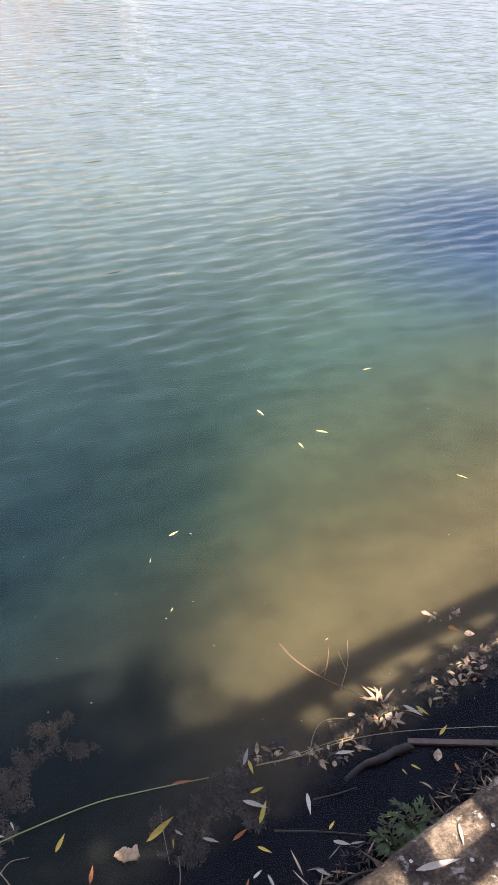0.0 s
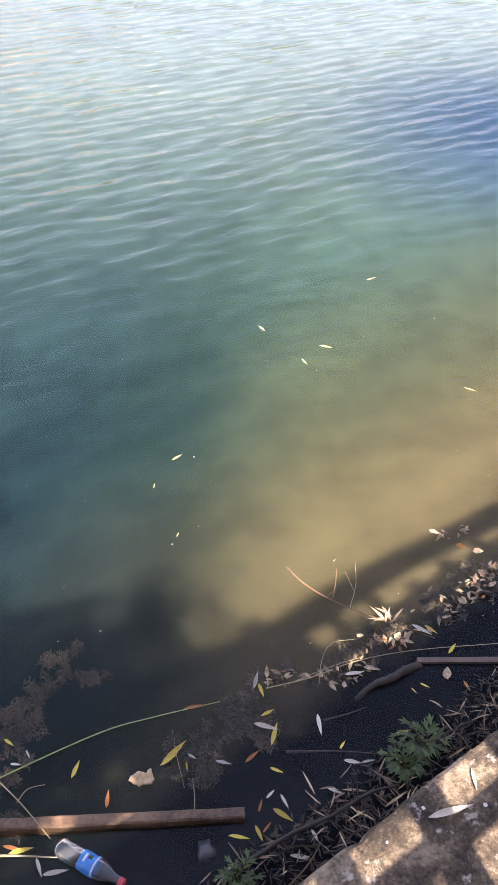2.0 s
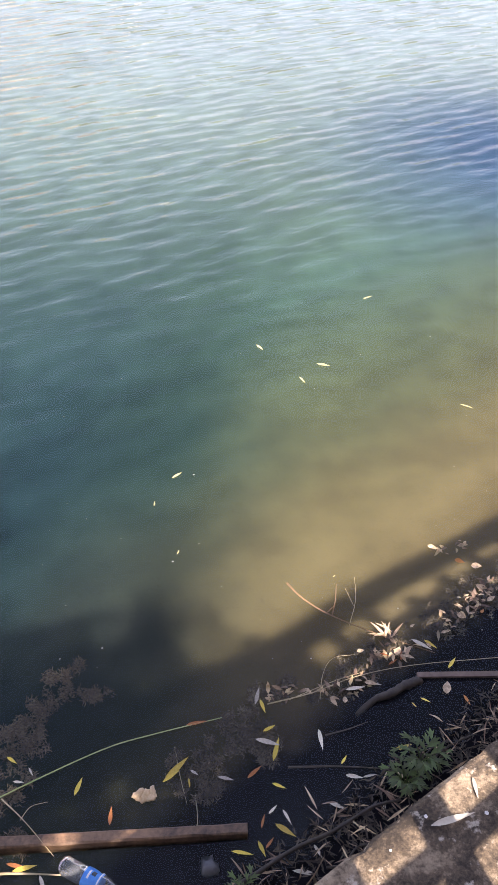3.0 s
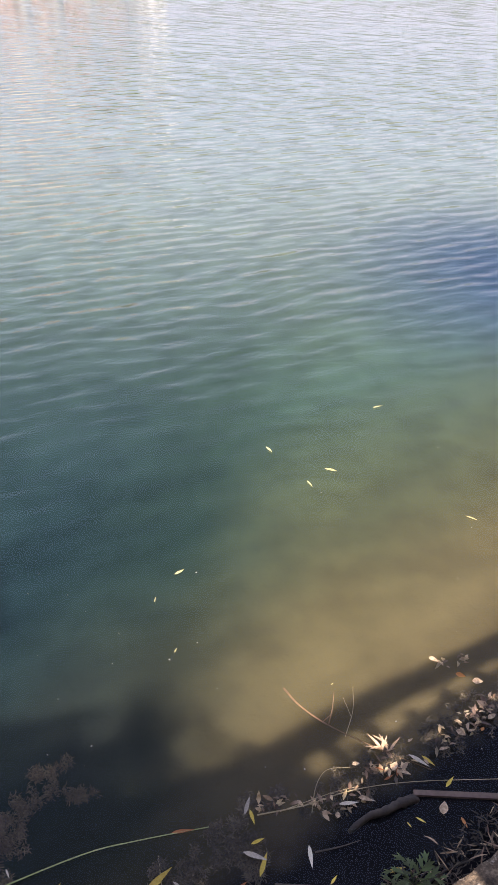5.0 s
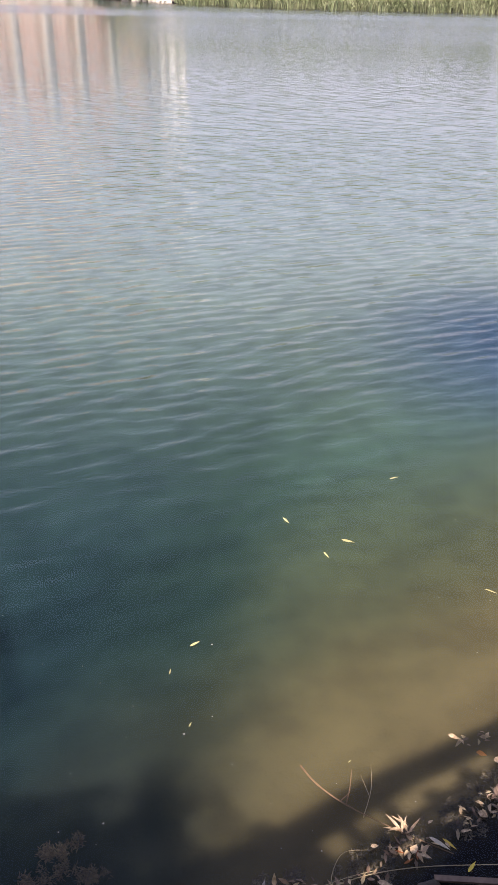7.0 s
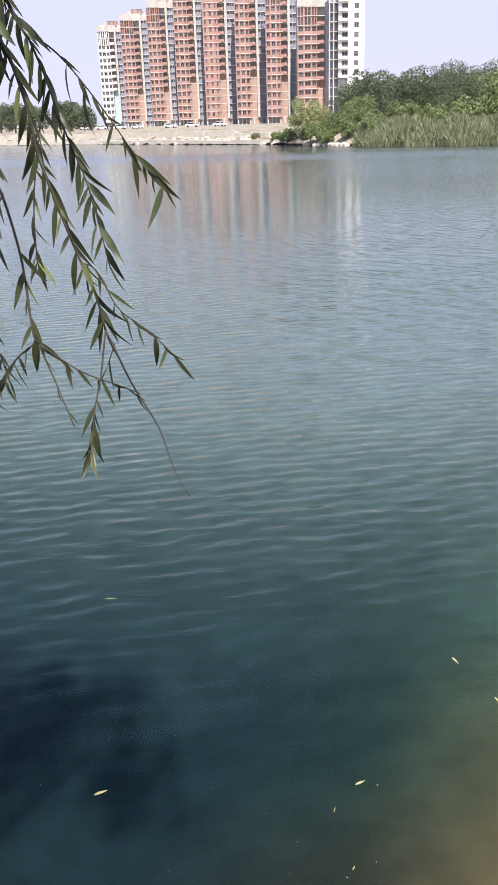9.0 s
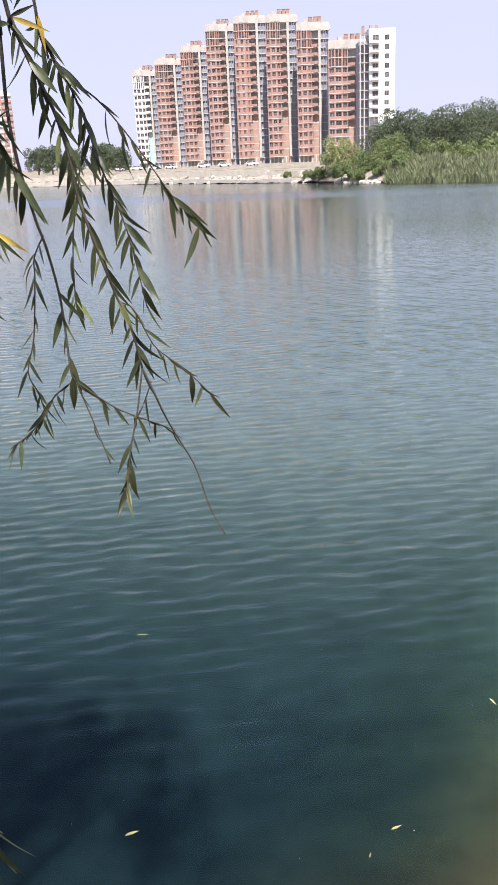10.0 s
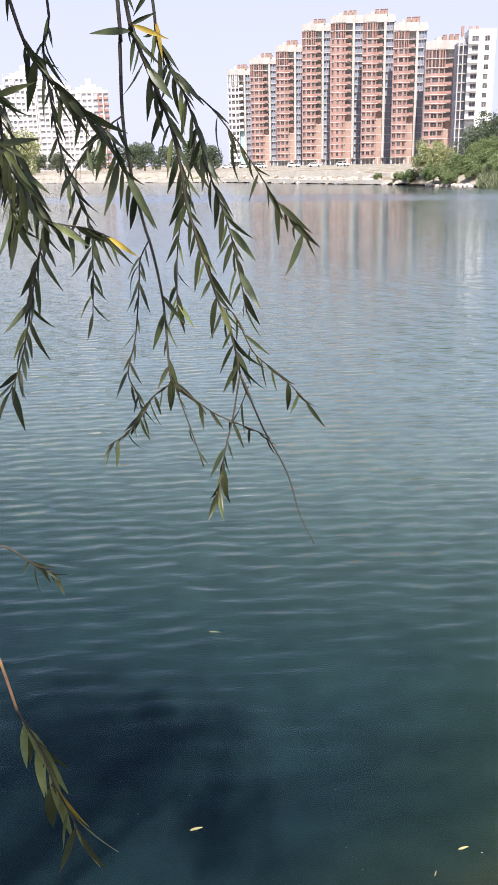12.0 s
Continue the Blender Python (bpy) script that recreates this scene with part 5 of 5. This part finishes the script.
PALE = [(0.86, 2.08, -86, 0.093), (0.62, 2.29, 75, 0.082), (-0.31, 1.97, -11, 0.046), (-0.27, 2.01, -59, 0.042), (0.48, 1.94, -17, 0.067), (0.97, 1.92, -15, 0.069), (1.03, 1.92, 8, 0.057), (0.65, 2.08, -20, 0.104), (0.65, 1.81, 41, 0.045), (0.75, 1.58, -12, 0.099), (1.06, 1.79, 62, 0.066), (0.89, 1.81, -30, 0.073), (-0.17, 1.59, -67, 0.074), (-0.11, 1.57, 7, 0.093), (1.03, 2.3, 3, 0.083), (1.11, 2.32, -15, 0.071), (0.8, 1.65, -64, 0.057), (0.36, 1.97, -36, 0.041), (0.7, 1.78, -65, 0.064), (1.35, 2.5, -39, 0.1)]
OPEN_WATER = [(1.573, 5.367, 25, 0.078), (0.788, 4.808, -60, 0.078), (1.171, 4.592, -25, 0.086), (1.025, 4.447, -65, 0.07), (1.957, 4.129, -35, 0.078), (0.272, 3.643, 35, 0.062), (0.159, 3.439, 85, 0.039), (-1.064, 3.345, 35, 0.078), (-1.687, 5.18, 3, 0.094), (1.02, 2.905, 40, 0.023), (0.285, 3.099, 70, 0.031)]
for rows, material, label, group in ((YELLOW, LEAF_YELLOW, "narrow bright yellow willow leaf floating on dark water", "yellow fallen leaves"), (BROWN, LEAF_BROWN, "narrow orange-brown dead leaf on the water", "brown fallen leaves"), (PALE, LEAF_PALE, "narrow pale grey dead willow leaf on the water", "pale fallen leaves"), (OPEN_WATER, LEAF_STRAW, "small narrow yellow leaf drifting on open water", "leaves on open water")):
    meshes = [mesh_of("leaf", leaf_geo(1.0, 0.2 + 0.03 * k, -0.04 * k, 0.3), [material], True) for k in range(3)]
    for k, (x, y, a, length) in enumerate(rows):
        ob = new("leaf", meshes[k % 3])
        ob.matrix_basis = pose(x - 0.5 * length * math.cos(radians(a)), y - 0.5 * length * math.sin(radians(a)), 0.006, random.uniform(-12, 12), 0, a) @ Matrix.Scale(length, 4)
        tagged(ob, label, "leaf", group)
for x, y, a, length in ((0.93, 1.09, 12, 0.091), (0.99, 1.15, -91, 0.045), (1.16, 1.2, 20, 0.08)):
    ob = new("leaf", mesh_of("leaf", leaf_geo(length, 0.16 * length, -0.03, 0.3), [LEAF_PALE], True))
    ob.matrix_basis = pose(x - 0.5 * length * math.cos(radians(a)), y - 0.5 * length * math.sin(radians(a)), QUAY_Z + 0.004, 0, 0, a)
    tagged(ob, "dry pale willow leaf lying on the concrete", "leaf", "leaves on the quay")

# broader leaves among the narrow ones: x, y, heading, length
BROAD = [(1.24, 2.47, 60, 0.05), (1.28, 2.44, -20, 0.055), (1.47, 2.56, 20, 0.05), (1.41, 2.28, 75, 0.06), (1.61, 2.65, 10, 0.035), (1.66, 2.66, 50, 0.032), (1.56, 2.64, -30, 0.045), (1.72, 2.73, 35, 0.06), (1.1, 2.32, -10, 0.06), (0.98, 2.25, 80, 0.035), (1.63, 2.96, -15, 0.05), (1.52, 3.05, -35, 0.055), (1.7, 2.92, -10, 0.05), (1.33, 2.6, 40, 0.035), (1.38, 2.49, -60, 0.03), (1.08, 2.48, 15, 0.035)]
broad_meshes = [mesh_of("leaf", leaf_geo(1.0, 0.42 + 0.12 * k, 0.12, 0.25), [m], True) for k, m in enumerate((TORN, LEAF_BROWN, TORN))]
for k, (x, y, a, length) in enumerate(BROAD):
    ob = new("leaf", broad_meshes[0 if k % 5 else 1] if k % 3 else broad_meshes[2])
    ob.matrix_basis = pose(x - 0.5 * length * math.cos(radians(a)), y - 0.5 * length * math.sin(radians(a)), 0.012, random.uniform(-20, 20), random.uniform(-10, 5), a) @ Matrix.Scale(length, 4)
    tagged(ob, "broad curled tan dead leaf in the shallows", "leaf", "broad fallen leaves")

# the upright spray of dead leaves caught in the shallows
spray = holder("dead_leaf_spray", pose(1.22, 2.56, 0.0), "spray of pale dead leaves caught in the shallows", "leaves")
me = mesh_of("leaf", leaf_geo(0.1, 0.016, 0.2, 0.4), [TORN], True)
for k in range(9):
    piece("leaf", me, spray, pose(random.uniform(-0.02, 0.02), random.uniform(-0.02, 0.02), 0.0, 0, -random.uniform(5, 50), 10 + 24 * k + random.uniform(-12, 12)) @ Matrix.Scale(random.uniform(0.4, 0.95), 4))

g = geo()
for k, (x, y, r) in enumerate(((-0.03, 0.0, 0.017), (-0.012, 0.014, 0.019), (0.01, 0.008, 0.022), (0.03, 0.012, 0.018), (0.0, -0.012, 0.02), (0.024, -0.01, 0.02), (-0.02, -0.01, 0.014), (0.038, -0.004, 0.013), (0.03, 0.026, 0.012))):
    q = rock_geo(r, 9 + k)
    add(g, [(a + x + 0.17, b + y + 1.89, c + 0.01) for a, b, c in q[0]], q[1])
thing("foam_lump", g, FOAM, "crumbly cream lump of foam floating on the water", "foam", smooth=True)
for k, (x, y, r) in enumerate(((0.88, 1.1, 0.0045), (1.0, 1.1, 0.005), (0.8, 1.04, 0.003), (1.06, 1.17, 0.0055))):
    g = rock_geo(r, 20 + k)
    g = ([(a + x, b + y, c * 0.25 + QUAY_Z + 0.001) for a, b, c in g[0]], g[1], g[2])
    thing("bird_dropping", g, LIME, "dried white bird dropping on the concrete", "dropping", "droppings on the quay", smooth=True)
g = rock_geo(0.045, 31)
g = ([(a + 0.41, b + 1.62, c - 0.005) for a, b, c in g[0]], g[1], g[2])
thing("stone", g, surf("dark_wet_stone", (0.04, 0.04, 0.045), (0.11, 0.105, 0.1), 9, 60, 0.4, 0.5), "dark wet stone in the shallows by the bank", "stone", smooth=True)


def scatter_leaves(name, spots, count, material, label, category, size, lift, seed, thin=0.2):
    """Many small leaves or shreds strewn in soft ellipses: x, y, reach along, reach across, turn."""
    rng = np.random.default_rng(seed)
    g = geo()
    area = np.array([s[2] * s[3] for s in spots])
    for k in rng.choice(len(spots), count, p=area / area.sum()):
        x, y, ra, rb, turn = spots[k]
        r, a = math.sqrt(rng.random()), rng.uniform(0, 2 * math.pi)
        px, py = ra * r * math.cos(a), rb * r * math.sin(a)
        c, s = math.cos(radians(turn)), math.sin(radians(turn))
        px, py = x + px * c - py * s, y + px * s + py * c
        length, h = size * rng.uniform(0.5, 1.4), rng.uniform(0, 2 * math.pi)
        base = max(ground_height(px, py), lift[0]) if lift[2] else 0.0
        z = base + rng.uniform(lift[0] if not lift[2] else 0.004, lift[1])
        m = Matrix.Translation((px, py, z)) @ Euler((rng.uniform(-0.7, 0.7), rng.uniform(-0.5, 0.5), h)).to_matrix().to_4x4()
        lg = leaf_geo(length, thin * length, rng.uniform(-0.3, 0.4), 0.4, 3)
        add(g, [m @ Vector(v) for v in lg[0]], lg[1])
    thing(name, g, material, label, category, kind="stuff", smooth=True)


foot = math.degrees(math.atan2(ALONG.y, ALONG.x))
scatter_leaves("leaf_litter", [(*on_quay(u, 0.43)[:2], 0.32, 0.13, foot) for u in (-1.2, -0.7, -0.2, 0.3, 0.8, 1.3, 1.8)], 3000, LITTER, "matted dead leaf litter along the foot of the quay", "leaf litter", 0.034, (0.0, 0.05, True), 3, 0.17)


def make_roots():
    """Long dark strands washed up along the foot of the quay."""
    rng = random.Random(14)
    for k in range(16):
        u, d = rng.uniform(-0.9, 0.9), rng.uniform(0.2, 0.5)
        length = rng.uniform(0.25, 0.6)
        pts = []
        for j in range(5):
            p = on_quay(u + length * j / 4, d + rng.uniform(-0.035, 0.035))
            pts.append((p.x, p.y, max(0.0, ground_height(p.x, p.y)) + rng.uniform(0.02, 0.065)))
        g = geo()
        tube(g, curve(pts, 4), rng.uniform(0.003, 0.008), 0.002, 6, 0, 0.3)
        thing("root", g, DRIFT if k % 4 else TWIG, "dark dead root strand lying in the leaf litter", "root", "roots at the quay foot", smooth=True)


make_roots()
g = geo()
tube(g, curve([(0.5, 1.53, 0.05), (0.58, 1.56, 0.08), (0.71, 1.63, 0.085), (0.85, 1.68, 0.09), (1.0, 1.76, 0.085), (1.12, 1.8, 0.05)], 5), 0.0095, 0.005, 8, 0, 0.5)
thing("root", g, DRIFT, "thick dark dead root along the quay foot", "root", "roots at the quay foot", smooth=True)


def lumps(spots, count, seed):
    """Breaks soft ellipses up into small round tufts."""
    rng = np.random.default_rng(seed)
    out = []
    area = np.array([q[2] * q[3] for q in spots])
    for k in rng.choice(len(spots), count, p=area / area.sum()):
        x, y, ra, rb, turn = spots[k]
        q, a = math.sqrt(rng.random()), rng.uniform(0, 2 * math.pi)
        px, py = ra * q * math.cos(a), rb * q * math.sin(a)
        c, d = math.cos(radians(turn)), math.sin(radians(turn))
        size = rng.uniform(0.012, 0.034)
        out.append((x + px * c - py * d, y + px * d + py * c, size, size * rng.uniform(0.6, 1.0), rng.uniform(0, 180)))
    return out


scatter_leaves("water_weed", lumps([(-0.38, 2.07, 0.2, 0.14, 60), (-0.28, 2.3, 0.07, 0.2, -20), (-0.16, 2.48, 0.03, 0.09, 0), (-0.1, 2.36, 0.1, 0.02, 0), (-0.6, 2.0, 0.2, 0.18, 30), (-0.5, 1.86, 0.12, 0.1, 0), (-0.3, 1.75, 0.12, 0.04, 10)], 170, 15), 11000, WEED, "brown drowned weed mat just under the surface", "water weed", 0.015, (-0.05, -0.003, False), 5, 0.22)
scatter_leaves("water_weed", lumps([(0.52, 2.16, 0.14, 0.1, 20), (0.36, 1.98, 0.1, 0.12, 40), (0.62, 2.1, 0.1, 0.09, 0), (0.66, 2.32, 0.12, 0.05, 20)], 90, 16), 6500, WEED, "brown drowned weed tangle with caught leaves", "water weed", 0.015, (-0.05, -0.003, False), 6, 0.22)
scatter_leaves("water_weed", lumps([(1.1, 2.45, 0.2, 0.1, 25), (1.35, 2.6, 0.25, 0.08, 35), (1.65, 2.75, 0.3, 0.1, 35), (0.95, 2.33, 0.12, 0.05, 20), (2.0, 2.95, 0.4, 0.12, 35)], 150, 17), 8500, WEED, "brown drowned weed and shreds along the bank", "water weed", 0.015, (-0.05, -0.003, False), 7, 0.22)
scatter_leaves("fallen_leaves", [(*on_quay(u, 0.42)[:2], 0.3, 0.15, foot) for u in (-1.0, -0.5, 0.0, 0.5, 1.0, 1.5)], 240, TORN, "pale and yellow willow leaves fallen on the litter", "fallen leaves", 0.07, (0.0, 0.075, True), 19, 0.1)
scatter_leaves("leaf_shreds", [(1.2, 2.47, 0.12, 0.06, 20), (1.6, 2.7, 0.22, 0.05, 38), (1.0, 2.32, 0.15, 0.04, 15), (0.75, 2.3, 0.12, 0.03, 15), (1.75, 2.8, 0.15, 0.05, 38), (1.62, 3.05, 0.1, 0.03, 25)], 190, TORN, "pale torn leaf shreds strewn on the shallows", "leaf shreds", 0.036, (-0.012, 0.014, False), 8, 0.42)


def make_flecks():
    rng = np.random.default_rng(12)
    g = geo()
    for k in range(170):
        y = 2.4 + 5.5 * rng.random() ** 1.2
        x = rng.uniform(-1.6, 1.4) * (0.6 + y * 0.18) + 0.2
        r = rng.uniform(0.001, 0.0026) * (1 + (rng.random() < 0.12))
        a = rng.uniform(0, 3)
        add(g, [(x + r * rng.uniform(0.6, 1.4) * math.cos(a + q), y + r * rng.uniform(0.5, 1.2) * math.sin(a + q), 0.004) for q in (0, 1.2, 2.5, 3.8, 5.1)], [(0, 1, 2, 3, 4)])
    thing("floating_flecks", g, FLECK, "tiny pale flecks drifting on the water", "flecks", kind="stuff")


make_flecks()


def make_herb(x, y, z, size, seed, label):
    """A bushy green herb: leaning stems set with cut leaves."""
    rng = random.Random(seed)
    h = holder("herb", pose(x, y, z), label, "plant", "herbs at the quay foot")
    lg = leaf_geo(0.08, 0.023, 0.25, 0.3, 5)
    for a, s, k in ((0.5, 0.65, 0.3), (-0.5, 0.65, 0.3)):
        m = Matrix.Translation((0.075 * k, 0, -0.002)) @ Matrix.Rotation(a, 4, "Z") @ Matrix.Scale(s, 4)
        q = leaf_geo(0.07, 0.017, 0.15, 0.3, 3)
        add(lg, [m @ Vector(v) for v in q[0]], q[1])
    me = mesh_of("leaf", lg, [HERB], True)
    for k in range(7):
        a = k * 0.95 + rng.uniform(-0.3, 0.3)
        r = size * rng.uniform(0.5, 1.1)
        top = Vector((r * math.cos(a), r * math.sin(a), size * rng.uniform(0.5, 1.1)))
        line = curve([(0, 0, -0.01), top * 0.5 + Vector((0, 0, 0.25 * size)), top], 4)
        g = geo()
        tube(g, line, 0.003, 0.0012, 5)
        stem = part("stem", g, HERB, h)
        for j in range(6):
            f = 0.35 + 0.65 * j / 5
            p = line[min(len(line) - 1, int(f * (len(line) - 1)))]
            piece("leaf", me, stem, Matrix.Translation(p) @ Euler((rng.uniform(-0.3, 0.3), rng.uniform(-0.5, 0.2), a + (1.1 if j % 2 else -1.1) * (1 - j / 9) + rng.uniform(-0.3, 0.3))).to_matrix().to_4x4() @ Matrix.Scale(rng.uniform(0.65, 1.2) * size / 0.13, 4))


make_herb(1.23, 1.96, 0.03, 0.082, 1, "bushy green herb growing from the quay foot")
make_herb(1.15, 1.86, 0.04, 0.07, 2, "low green herb growing from the quay foot")
make_herb(0.52, 1.5, 0.04, 0.062, 3, "small green herb among dead leaves")
make_herb(1.72, 2.2, 0.04, 0.09, 4, "small green herb among dead leaves")
